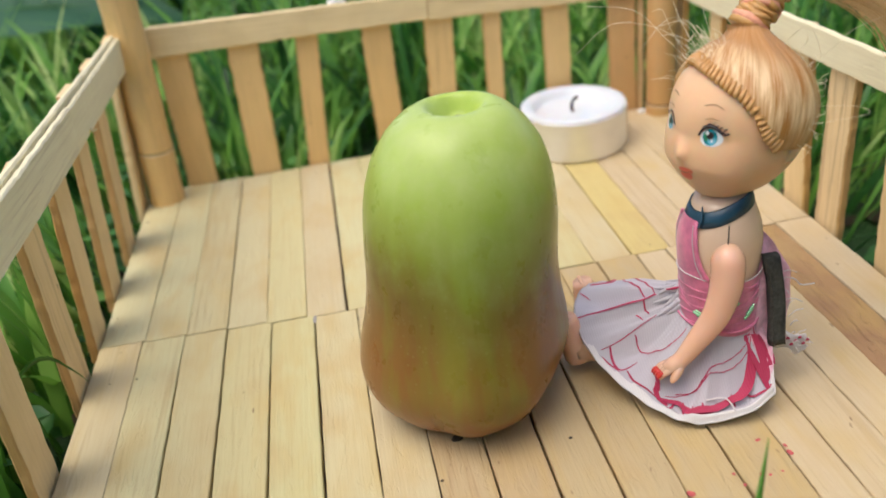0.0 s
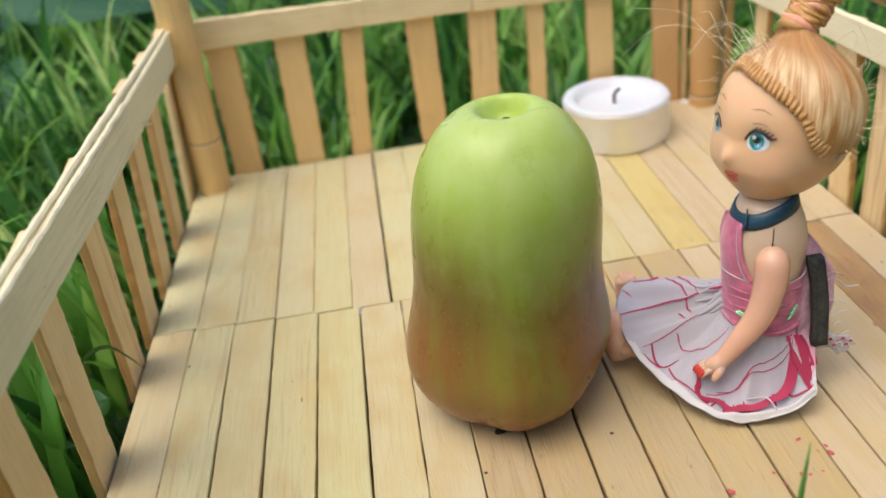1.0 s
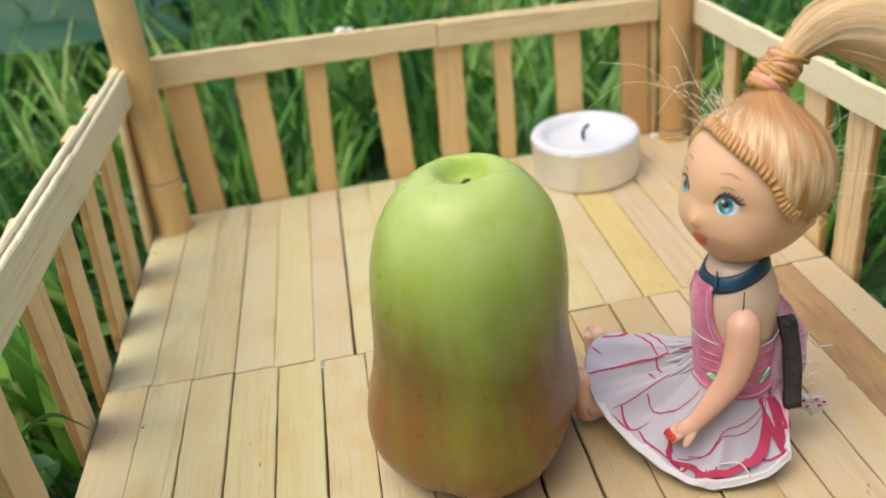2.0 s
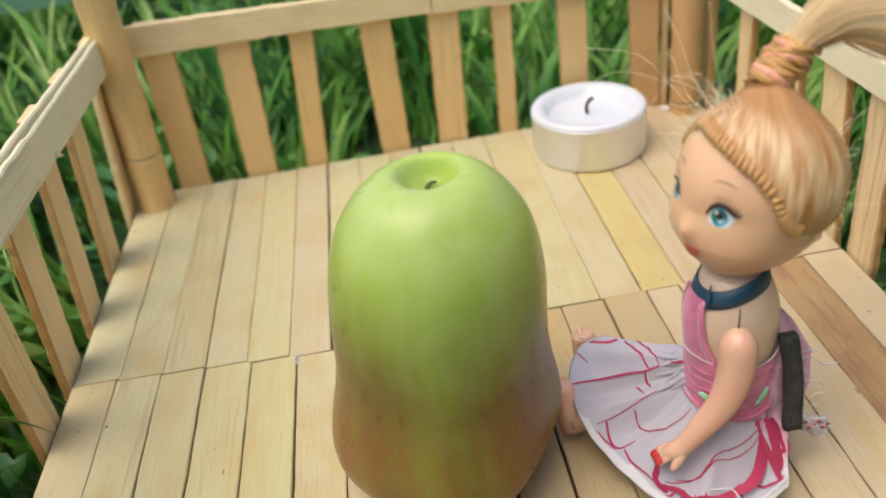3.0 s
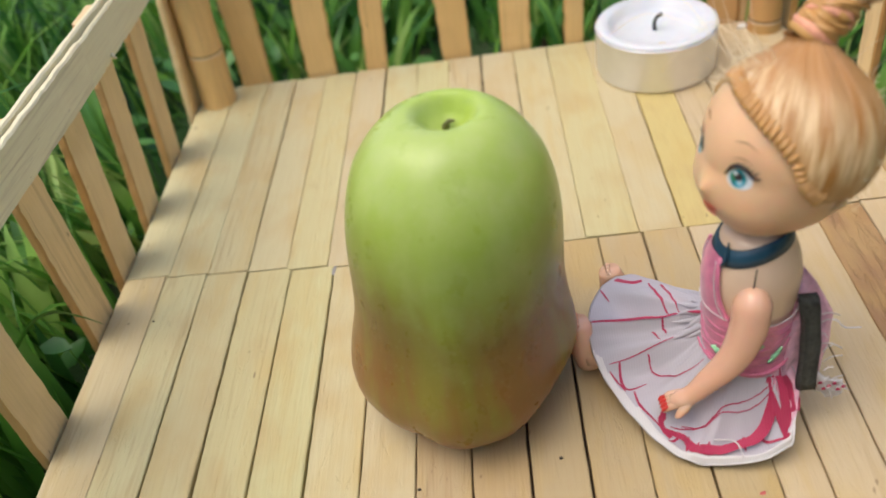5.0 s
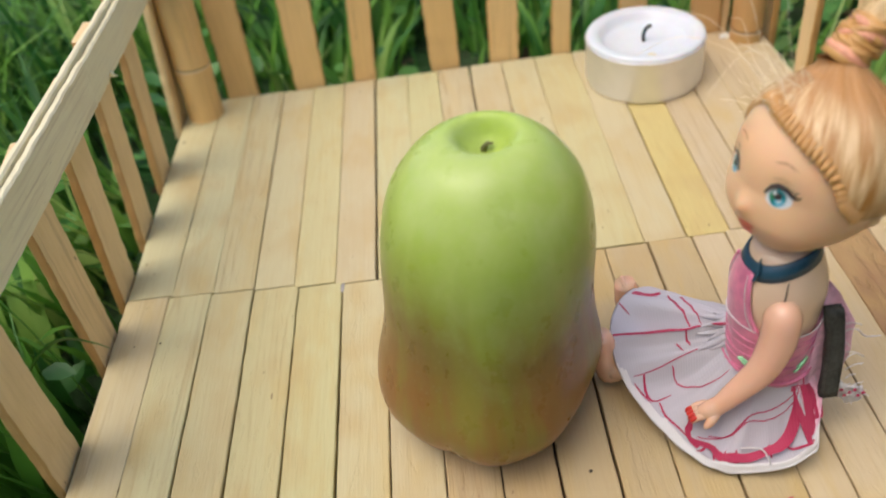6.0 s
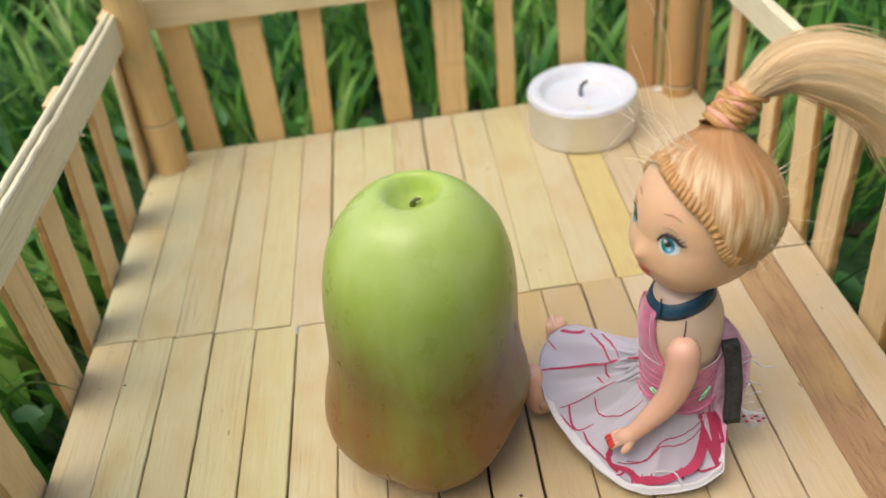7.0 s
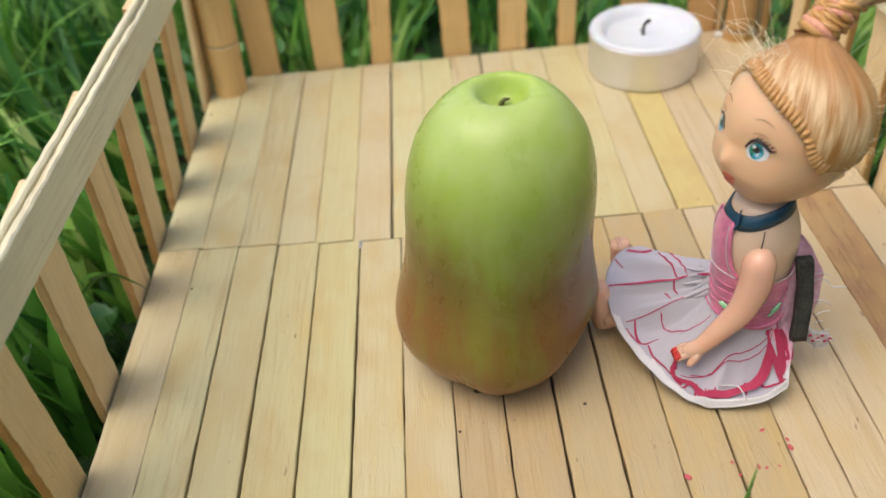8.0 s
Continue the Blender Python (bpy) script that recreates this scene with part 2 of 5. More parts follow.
def fruit_material():
    """Waxy skin: green above, a reddish blush below that runs up in streaks, pale pores."""
    m, nt, b = mat_new("green_fruit_skin")
    tc = nt.nodes.new("ShaderNodeTexCoord").outputs["Object"]
    sep = nt.nodes.new("ShaderNodeSeparateXYZ")
    nt.links.new(tc, sep.inputs[0])
    streak = noise_n(nt, mapped(nt, tc, (170, 170, 14)), 1.0, 3.0, 0.5)
    wide = noise_n(nt, mapped(nt, tc, (48, 48, 9), (5, 3, 1)), 1.0, 2.0, 0.5)
    blotch = noise_n(nt, tc, 60, 3.0)
    h = math_n(nt, "DIVIDE", sep.outputs["Z"], 6.0 * U)
    h = math_n(nt, "ADD", h, math_n(nt, "MULTIPLY", math_n(nt, "SUBTRACT", streak, 0.5), 0.22))
    h = math_n(nt, "ADD", h, math_n(nt, "MULTIPLY", math_n(nt, "SUBTRACT", wide, 0.5), 0.34))
    h = math_n(nt, "ADD", h, math_n(nt, "MULTIPLY", math_n(nt, "SUBTRACT", blotch, 0.5), 0.10))
    # the blush reaches higher on one side
    h = math_n(nt, "ADD", h, math_n(nt, "MULTIPLY", sep.outputs["X"], 0.04 / U))
    blush = ramp(nt, h, [(0.0, (0.28, 0.115, 0.034)), (0.22, (0.26, 0.115, 0.029)), (0.40, (0.225, 0.12, 0.027)), (0.50, (0.20, 0.13, 0.027)),
                         (0.57, (0.225, 0.20, 0.03)), (0.67, (0.27, 0.33, 0.038)), (0.82, (0.33, 0.45, 0.052)), (1.0, (0.39, 0.52, 0.082))])
    # olive streaks run down through the blush
    olive = noise_n(nt, mapped(nt, tc, (110, 110, 16), (1, 7, 3)), 1.0, 4.0, 0.6)
    blush = mix(nt, math_n(nt, "MULTIPLY", ramp(nt, olive, [(0.47, (0,) * 3), (0.63, (0.75,) * 3)]), ramp(nt, h, [(0.05, (0.25,) * 3), (0.25, (0.9,) * 3), (0.5, (0.9,) * 3), (0.64, (0.0,) * 3)])), blush, (0.23, 0.235, 0.03))
    pale = noise_n(nt, mapped(nt, tc, (190, 190, 130)), 1.0, 4.0, 0.6)
    green = ramp(nt, h, [(0.36, (0.15,) * 3), (0.60, (1.0,) * 3)])
    col = mix(nt, math_n(nt, "MULTIPLY", green, ramp(nt, pale, [(0.50, (0.0,) * 3), (0.68, (0.20,) * 3)])), blush, (0.52, 0.60, 0.22))
    dots = nt.nodes.new("ShaderNodeTexVoronoi")
    dots.inputs["Scale"].default_value = 620
    nt.links.new(tc, dots.inputs["Vector"])
    col = mix(nt, ramp(nt, dots.outputs["Distance"], [(0.08, (0.10,) * 3), (0.2, (0,) * 3)]), col, (0.60, 0.66, 0.34))
    bloom = noise_n(nt, tc, 75, 4.0, 0.6)
    bloom = math_n(nt, "MULTIPLY", ramp(nt, bloom, [(0.38, (0.06,) * 3), (0.66, (0.42,) * 3)]), ramp(nt, h, [(0.5, (0,) * 3), (0.95, (1.0,) * 3)]))
    col = mix(nt, bloom, col, (0.56, 0.62, 0.30))
    specks = nt.nodes.new("ShaderNodeTexVoronoi")
    specks.inputs["Scale"].default_value = 85
    nt.links.new(tc, specks.inputs["Vector"])
    col = mix(nt, ramp(nt, specks.outputs["Distance"], [(0.02, (0.8,) * 3), (0.034, (0,) * 3)]), col, (0.10, 0.07, 0.03))
    nt.links.new(col, b.inputs["Base Color"])
    rr = nt.nodes.new("ShaderNodeMapRange")
    nt.links.new(pale, rr.inputs[0])
    rr.inputs[3].default_value, rr.inputs[4].default_value = 0.22, 0.36
    nt.links.new(rr.outputs[0], b.inputs["Roughness"])
    b.inputs["Specular IOR Level"].default_value = 0.34
    b.inputs["Subsurface Weight"].default_value = 0.12
    b.inputs["Subsurface Radius"].default_value = (0.004, 0.004, 0.001)
    b.inputs["Subsurface Scale"].default_value = 0.6
    bump(nt, b, math_n(nt, "ADD", math_n(nt, "MULTIPLY", streak, 0.8), math_n(nt, "MULTIPLY", pale, 0.35)), 0.35, 0.0008)
    return m


def cloth(name, a, b_, tint):
    """Fine ribbed cotton."""
    m, nt, b = mat_new(name)
    tc = nt.nodes.new("ShaderNodeTexCoord").outputs["Object"]
    weave = nt.nodes.new("ShaderNodeTexWave")
    weave.inputs["Scale"].default_value = 700
    weave.inputs["Distortion"].default_value = 1.5
    nt.links.new(tc, weave.inputs["Vector"])
    base = mix(nt, weave.outputs[1], a, b_)
    base = mix(nt, ramp(nt, noise_n(nt, tc, 70, 3.0), [(0.48, (0,) * 3), (0.75, (0.5,) * 3)]), base, tint)
    nt.links.new(base, b.inputs["Base Color"])
    b.inputs["Roughness"].default_value = 0.9
    b.inputs["Sheen Weight"].default_value = 0.15
    bump(nt, b, math_n(nt, "ADD", weave.outputs[1], noise_n(nt, tc, 350, 3.0)), 0.14, 0.0003)
    return m


def hair_material(name, lo, hi):
    m, nt, b = mat_new(name)
    uv = nt.nodes.new("ShaderNodeUVMap").outputs[0]
    st = noise_n(nt, mapped(nt, uv, (140, 3.0, 1)), 1.0, 4.0, 0.65)
    br = noise_n(nt, mapped(nt, uv, (14, 1.5, 1)), 1.0, 2.0)
    f = math_n(nt, "ADD", math_n(nt, "MULTIPLY", st, 0.55), math_n(nt, "MULTIPLY", br, 0.45))
    col = ramp(nt, f, [(0.42, lo), (0.5, tuple((a + c) / 2 for a, c in zip(lo, hi))), (0.58, hi)])
    sep = nt.nodes.new("ShaderNodeSeparateXYZ")
    nt.links.new(uv, sep.inputs[0])
    # the strands turn to honey near the tie
    near_tie = ramp(nt, math_n(nt, "ADD", sep.outputs[1], math_n(nt, "MULTIPLY", br, 0.5)), [(0.66, (0,) * 3), (0.95, (0.8,) * 3)])
    col = mix(nt, near_tie, col, (0.50, 0.23, 0.07))
    roll = ramp(nt, math_n(nt, "ADD", sep.outputs[1], math_n(nt, "MULTIPLY", st, 0.1)), [(0.15, (0.5,) * 3), (0.30, (0,) * 3)])
    col = mix(nt, roll, col, (0.50, 0.23, 0.06))
    nt.links.new(col, b.inputs["Base Color"])
    b.inputs["Roughness"].default_value = 0.26
    b.inputs["Specular IOR Level"].default_value = 0.5
    bump(nt, b, st, 0.5, 0.0005)
    return m


def leaf_material(name, stops, rough=0.45):
    m, nt, b = mat_new(name)
    g = nt.nodes.new("ShaderNodeNewGeometry")
    tc = nt.nodes.new("ShaderNodeTexCoord").outputs["Object"]
    n = noise_n(nt, tc, 40, 3.0)
    broad = noise_n(nt, tc, 14, 2.0)
    f = math_n(nt, "ADD", math_n(nt, "MULTIPLY", g.outputs["Random Per Island"], 0.62), math_n(nt, "MULTIPLY", n, 0.25))
    f = math_n(nt, "ADD", f, math_n(nt, "MULTIPLY", math_n(nt, "SUBTRACT", broad, 0.46), 1.7))
    col = ramp(nt, f, stops)
    nt.links.new(col, b.inputs["Base Color"])
    b.inputs["Roughness"].default_value = rough
    tr = nt.nodes.new("ShaderNodeBsdfTranslucent")
    nt.links.new(col, tr.inputs[0])
    mx = nt.nodes.new("ShaderNodeMixShader")
    mx.inputs[0].default_value = 0.35
    nt.links.new(b.outputs[0], mx.inputs[1])
    nt.links.new(tr.outputs[0], mx.inputs[2])
    nt.links.new(mx.outputs[0], nt.nodes["Material Output"].inputs[0])
    return m


def soil_material():
    m, nt, b = mat_new("mossy_soil")
    tc = nt.nodes.new("ShaderNodeTexCoord").outputs["Object"]
    n1, n2 = noise_n(nt, tc, 30, 5.0), noise_n(nt, tc, 160, 5.0)
    col = ramp(nt, n1, [(0.35, (0.016, 0.04, 0.010)), (0.5, (0.03, 0.085, 0.018)), (0.7, (0.05, 0.04, 0.025))])
    col = mix(nt, ramp(nt, n2, [(0.4, (0,) * 3), (0.75, (0.5,) * 3)]), col, (0.03, 0.09, 0.02))
    nt.links.new(col, b.inputs["Base Color"])
    b.inputs["Roughness"].default_value = 0.9
    bump(nt, b, n2, 0.8, 0.004)
    return m


M_FRUIT = fruit_material()
M_SKIRT = cloth("skirt_cotton", (0.47, 0.45, 0.495), (0.50, 0.48, 0.525), (0.55, 0.45, 0.51))
M_HEM = cloth("hem_cotton", (0.65, 0.62, 0.62), (0.70, 0.68, 0.68), (0.68, 0.60, 0.60))
M_PRINT = cloth("crimson_print", (0.38, 0.02, 0.07), (0.45, 0.035, 0.095), (0.52, 0.09, 0.16))
M_HAIR = hair_material("blonde_hair", (0.48, 0.21, 0.055), (0.89, 0.64, 0.35))
M_HAIR_DARK = hair_material("honey_hair_roll", (0.54, 0.27, 0.075), (0.78, 0.49, 0.21))
M_TAIL = hair_material("pale_ponytail", (0.76, 0.50, 0.22), (0.96, 0.75, 0.43))
M_BRAID = hair_material("orange_band", (0.55, 0.24, 0.05), (0.85, 0.56, 0.22))
M_GRASS = leaf_material("grass_blade", [(0.0, (0.012, 0.05, 0.014)), (0.32, (0.055, 0.21, 0.032)), (0.66, (0.20, 0.44, 0.06)), (1.0, (0.52, 0.66, 0.20))])
M_BLADE = leaf_material("near_blade", [(0.0, (0.07, 0.22, 0.03)), (0.5, (0.13, 0.34, 0.05)), (1.0, (0.26, 0.50, 0.09))], 0.35)
M_LEAF = leaf_material("broad_leaf", [(0.0, (0.02, 0.085, 0.04)), (1.0, (0.05, 0.16, 0.075))], 0.6)
M_WEED = leaf_material("weed_leaf", [(0.0, (0.03, 0.10, 0.03)), (0.4, (0.07, 0.22, 0.05)), (0.75, (0.14, 0.34, 0.07)), (1.0, (0.30, 0.48, 0.14))], 0.4)
M_LITTER = leaf_material("dry_leaf", [(0.0, (0.05, 0.035, 0.02)), (0.5, (0.14, 0.10, 0.06)), (1.0, (0.28, 0.22, 0.14))], 0.7)
M_SOIL = soil_material()
M_SKIN = plain("doll_vinyl", (0.81, 0.50, 0.285), 0.36, 0.05, 200, 0.03, 0.45, 0.5)
M_BODY = plain("doll_hard_plastic", (0.74, 0.54, 0.38), 0.14, 0.04, 200, 0.0, 0.5)
M_LIMB = plain("doll_limb_plastic", (0.78, 0.46, 0.32), 0.16, 0.04, 200, 0.0, 0.5, 0.3)
M_PINK = plain("pink_satin", (0.66, 0.18, 0.31), 0.35, 0.3, 500, 0.3, 0.5, sheen=0.3)
M_SHINE = plain("iridescent_sequin", (0.30, 0.72, 0.36), 0.18, 0.6, 900, 0.0, 0.6, metal=0.3)
M_ELASTIC = plain("peach_elastic", (0.78, 0.36, 0.22), 0.5, 0.2, 700, 0.3)
M_STRAND = plain("loose_hair", (0.93, 0.80, 0.55), 0.3, 0.1)
M_NAVY = plain("navy_ribbon", (0.02, 0.065, 0.105), 0.32, 0.3, 500, 0.3)
M_PAD = plain("black_fastener", (0.05, 0.052, 0.045), 0.75, 0.5, 1500, 0.8)
M_EYEW = plain("eye_white", (0.75, 0.76, 0.76), 0.3, 0.03)
M_IRIS = plain("eye_teal", (0.02, 0.26, 0.30), 0.25, 0.5, 900)
M_IRIS_BLUE = plain("eye_pale_blue", (0.15, 0.43, 0.54), 0.25, 0.3, 900)
M_IRIS_GREEN = plain("eye_green", (0.05, 0.26, 0.13), 0.25, 0.3, 900)
M_DARK = plain("eye_line", (0.03, 0.02, 0.02), 0.4)
M_LIP = plain("lip_paint", (0.85, 0.20, 0.13), 0.35, 0.1)
M_BROW = plain("brow_paint", (0.30, 0.13, 0.05), 0.5, 0.1)
M_NAIL = plain("nail_paint", (0.55, 0.04, 0.03), 0.3, 0.1)
M_WAX = plain("white_wax", (0.69, 0.71, 0.74), 0.32, 0.04, 200, 0.15, 0.5, 0.3)
M_TIN = plain("thin_aluminium", (0.86, 0.87, 0.90), 0.42, 0.05, 150, 0.45, 0.5, metal=0.7)
M_WICK = plain("burnt_wick", (0.015, 0.015, 0.02), 0.8)
M_SOOT = plain("yellow_wax_fleck", (0.75, 0.55, 0.12), 0.5)
M_RED = plain("red_crumb", (0.55, 0.11, 0.11), 0.7, 0.3, 900)
M_DRIED = plain("blackened_plant_skin", (0.022, 0.015, 0.010), 0.75, 0.2, 900)
M_SCAR = plain("dried_stem_scar", (0.12, 0.12, 0.04), 0.8, 0.3, 900)
M_FLAP = plain("pale_pink_tulle", (0.74, 0.42, 0.52), 0.8, 0.25, 700, 0.4, sheen=0.3)
M_GRIT = plain("dark_grit", (0.05, 0.04, 0.03), 0.8)

# ---- ground ----
GZ = -2.2


def build_ground():
    bm = bmesh.new()
    n = 64
    vs = {}
    for i in range(n + 1):
        for j in range(n + 1):
            a, c = i / n * 2 - 1, j / n * 2 - 1
            x, y = 60 * a + 30000 * a ** 9, 60 * c + 30000 * c ** 9
            d = max(0.0, max(abs(x - 3.8) - 10, abs(y) - 12))
            z = GZ + min(1, d / 12) * 0.9 * noise.noise(Vector((x * 0.09, y * 0.09, 0)))
            vs[i, j] = bm.verts.new((x, y, z))
    for i in range(n):
        for j in range(n):
            bm.faces.new((vs[i, j], vs[i + 1, j], vs[i + 1, j + 1], vs[i, j + 1]))
    ob = finish("ground", bm, M_SOIL)
    return tagged(ob, "dark mossy soil under long green grass", "ground", kind="structure")


build_ground()


def blade(bm, r, x, y, z, h, w, lean, bend, az):
    """One grass blade: a folded strip that arches over."""
    d = Vector((math.cos(az), math.sin(az), 0))
    s = Vector((-d.y, d.x, 0))
    tw = r.uniform(-0.5, 0.5)
    rows = []
    p = Vector((x, y, z))
    ang = lean
    k = 5
    for i in range(k + 1):
        f = i / k
        ww = w * (0.55 + 0.9 * f) * (1 - f ** 2.2) if i < k else 0.0
        side = (s * math.cos(tw * f) + d * math.sin(tw * f)) * ww * 0.5
        if i == k:
            rows.append([bm.verts.new(p)])
        else:
            fold = Vector((0, 0, -0.12 * ww)) + d * 0.10 * ww
            rows.append([bm.verts.new(p - side), bm.verts.new(p + fold), bm.verts.new(p + side)])
        p = p + (d * math.sin(ang) + Vector((0, 0, math.cos(ang)))) * h / k
        ang += bend / k * (0.5 + f)
    for a, b in zip(rows, rows[1:]):
        if len(b) == 3:
            bm.faces.new((a[0], a[1], b[1], b[0]))
            bm.faces.new((a[1], a[2], b[2], b[1]))
        else:
            bm.faces.new((a[0], a[1], b[0]))
            bm.faces.new((a[1], a[2], b[0]))


def on_deck(x, y, m=0.5):
    return -5.4 - m < x < 13.0 + m and -10.6 - m < y < 9.6 + m


def build_grass():
    r = random.Random(3)
    me_v = bmesh.new()
    count = 0
    while count < 12000:
        if r.random() < 0.78:
            x, y = r.uniform(-22, 30), r.uniform(-12, 42)
        else:
            x, y = r.uniform(-60, 70), r.uniform(-40, 90)
        if on_deck(x, y, 0.7):
            continue
        if math.hypot(x - 3, y + 16) < 9 or (abs(x - 3) < 8 and y < -10):
            continue
        if (math.hypot(x + 12, y - 22) < 6 or math.hypot(x + 4.5, y - 23) < 3.5) and r.random() < 0.85:
            continue
        clump = noise.noise(Vector((x * 0.16, y * 0.16, 4.0)))
        if clump < -0.06 + r.uniform(-0.25, 0.1):
            continue
        near = min(1.0, max(0.0, max(-5 - x, x - 13, y - 9.5)) / 6)
        if near < 0.25 and r.random() < 0.5:
            continue
        az = r.uniform(0, 2 * math.pi)
        if near < 1.0:
            away = math.pi if x < -5 else 0.0 if x > 12.5 else math.pi / 2
            az = away + r.uniform(-1.3, 1.3)
        h = r.uniform(2.2, 7.5) * (0.6 + 0.6 * near) * (1 + 0.6 * clump)
        blade(me_v, r, x, y, GZ - 0.4, h, r.choice((0.08, 0.11, 0.14, 0.18, 0.24, 0.32, 0.5)) * r.uniform(0.8, 1.2), r.uniform(0.0, 0.6), r.uniform(0.2, 2.2), az)
        count += 1
    for _ in range(240):
        x, y = r.uniform(-10.5, -6.2), r.uniform(-9, 7)
        blade(me_v, r, x, y, GZ - 0.3, r.uniform(2.5, 5.5), r.uniform(0.3, 0.7), r.uniform(0.05, 0.5), r.uniform(0.3, 1.5), r.uniform(1.4, 4.9))
    # taller grass round the camera's side, unseen, added to block low front light
    for _ in range(4200):
        x, y, hh = r.uniform(-26, 36), r.uniform(-36, -24), r.uniform(12, 20)
        if r.random() < 0.3:
            x, y, hh = r.uniform(18, 34), r.uniform(-26, -6), r.uniform(9, 18)
        blade(me_v, r, x, y, GZ - 0.3, hh, r.uniform(0.6, 1.1), r.uniform(0.0, 0.25), r.uniform(0.1, 0.8), r.uniform(0, 6.28))
    ob = finish("grass", me_v, M_GRASS)
    tagged(ob, "long fresh green grass blades growing round the deck, with unseen tall blades blocking light", "grass", kind="stuff")


build_grass()


def build_ground_cover():
    """Small round-leaved weeds and dry litter low between the grass."""
    r = random.Random(17)
    for name, mat, count, label in (("ground_weeds", M_WEED, 2600, "low small-leaved green weeds between the grass"), ("dry_litter", M_LITTER, 900, "dry brown leaf litter lying on the soil")):
        bm = bmesh.new()
        n = 0
        while n < count:
            x, y = r.uniform(-26, 32), r.uniform(-10, 40)
            if on_deck(x, y, 0.5):
                continue
            if noise.noise(Vector((x * 0.13 + 9, y * 0.13, 1.0))) * (1 if name == "ground_weeds" else -1) < r.uniform(-0.3, 0.2):
                continue
            n += 1
            lift = r.uniform(0.3, 2.6) if name == "ground_weeds" else 0.12
            L, az = r.uniform(0.35, 1.1), r.uniform(0, 6.28)
            tip = r.uniform(-0.5, 0.6) if name == "ground_weeds" else r.uniform(-0.1, 0.25)
            d = Vector((math.cos(az), math.sin(az), tip))
            q = Vector((-math.sin(az), math.cos(az), r.uniform(-0.4, 0.4)))
            o = Vector((x, y, GZ + lift))
            w = L * r.uniform(0.25, 0.42)
            rows = []
            for f, g in ((0.0, 0.12), (0.3, 0.9), (0.65, 0.85), (1.0, 0.08)):
                c = o + d * L * f - Vector((0, 0, 0.25 * L * f * f))
                rows.append([bm.verts.new(c - q * w * g), bm.verts.new(c - Vector((0, 0, 0.15 * w))), bm.verts.new(c + q * w * g)])
            for a, b in zip(rows, rows[1:]):
                bm.faces.new((a[0], a[1], b[1], b[0]))
                bm.faces.new((a[1], a[2], b[2], b[1]))
        tagged(finish(name, bm, mat), label, "weeds" if name == "ground_weeds" else "leaf litter", kind="stuff")


build_ground_cover()


def build_leaf_plant(x, y, z, leaves, seed):
    """A low broad-leaved weed: drooping leaves with a midrib fold on short stalks; each leaf: direction, length, width, height, tilt."""
    r = random.Random(seed)
    top = empty("broad_leaf_plant", x, y, z)
    tagged(top, "dark green broad-leaved weed standing in the grass", "weed", "weeds in the grass")
    for az, L, W, h0, tilt in leaves:
        d, s = Vector((math.cos(az), math.sin(az), 0)), Vector((-math.sin(az), math.cos(az), tilt))
        wave = r.uniform(0, 6)
        bm = bmesh.new()
        rings = []
        for i in range(17):
            f = i / 16
            w = W * 0.5 * math.sin(math.pi * min(0.985, f ** 0.75)) + 0.03
            p = d * (0.8 + L * f) + Vector((0, 0, h0 + 1.6 * f - 3.2 * f * f))
            rings.append([p + s * w * k + Vector((0, 0, 0.22 * w * abs(k) + 0.10 * math.sin(9 * f + 5 * k + wave))) for k in (-1, -0.8, -0.6, -0.4, -0.2, -0.03, 0.03, 0.2, 0.4, 0.6, 0.8, 1)])
        ring_skin(bm, rings, closed=False, caps=False)
        leaf = part("leaf", bm, M_LEAF, top, "", Matrix.Translation((x, y, z)))
        bm = bmesh.new()
        rib = [d * (0.8 + L * f) + Vector((0, 0, h0 + 1.6 * f - 3.2 * f * f - 0.03)) for f in (i / 12 for i in range(12))]
        tube(bm, rib, [0.09 * (1 - i / 13) for i in range(12)], 6)
        part("midrib", bm, M_WEED, leaf, "paler raised midrib", Matrix.Translation((x, y, z)))
        bm = bmesh.new()
        tube(bm, curve_pts([(0, 0, 0), d * 0.3 + Vector((0, 0, h0 * 0.6)), d * 0.8 + Vector((0, 0, h0))], 8), [0.12] * 9, 8)
        part("stalk", bm, M_LEAF, top, "", Matrix.Translation((x, y, z)))


build_leaf_plant(-16.0, 24.0, GZ, [(0.05, 10.5, 4.6, 5.7, 0.5), (1.7, 7.0, 3.0, 4.5, 0.2), (2.9, 8.0, 3.2, 5.2, 0.4), (-1.2, 5.0, 2.4, 3.2, 0.2)], 1)
build_leaf_plant(-7.2, 25.5, GZ, [(0.15, 5.6, 3.6, 6.3, 0.6), (1.4, 6.0, 3.0, 5.0, 0.2), (2.8, 4.0, 2.2, 3.6, 0.3), (-0.7, 4.2, 2.2, 3.0, 0.4)], 2)
build_leaf_plant(2.0, 27.0, GZ, [(0.2, 5.0, 3.0, 5.6, 0.5), (2.4, 5.5, 2.8, 4.6, 0.3), (-1.1, 4.5, 2.2, 3.2, 0.2)], 3)
build_leaf_plant(-25.0, 22.0, GZ, [(0.3, 7.5, 3.0, 4.5, 0.3), (1.8, 6.5, 2.6, 5.0, 0.2), (3.3, 7.0, 2.8, 4.0, 0.3)], 4)


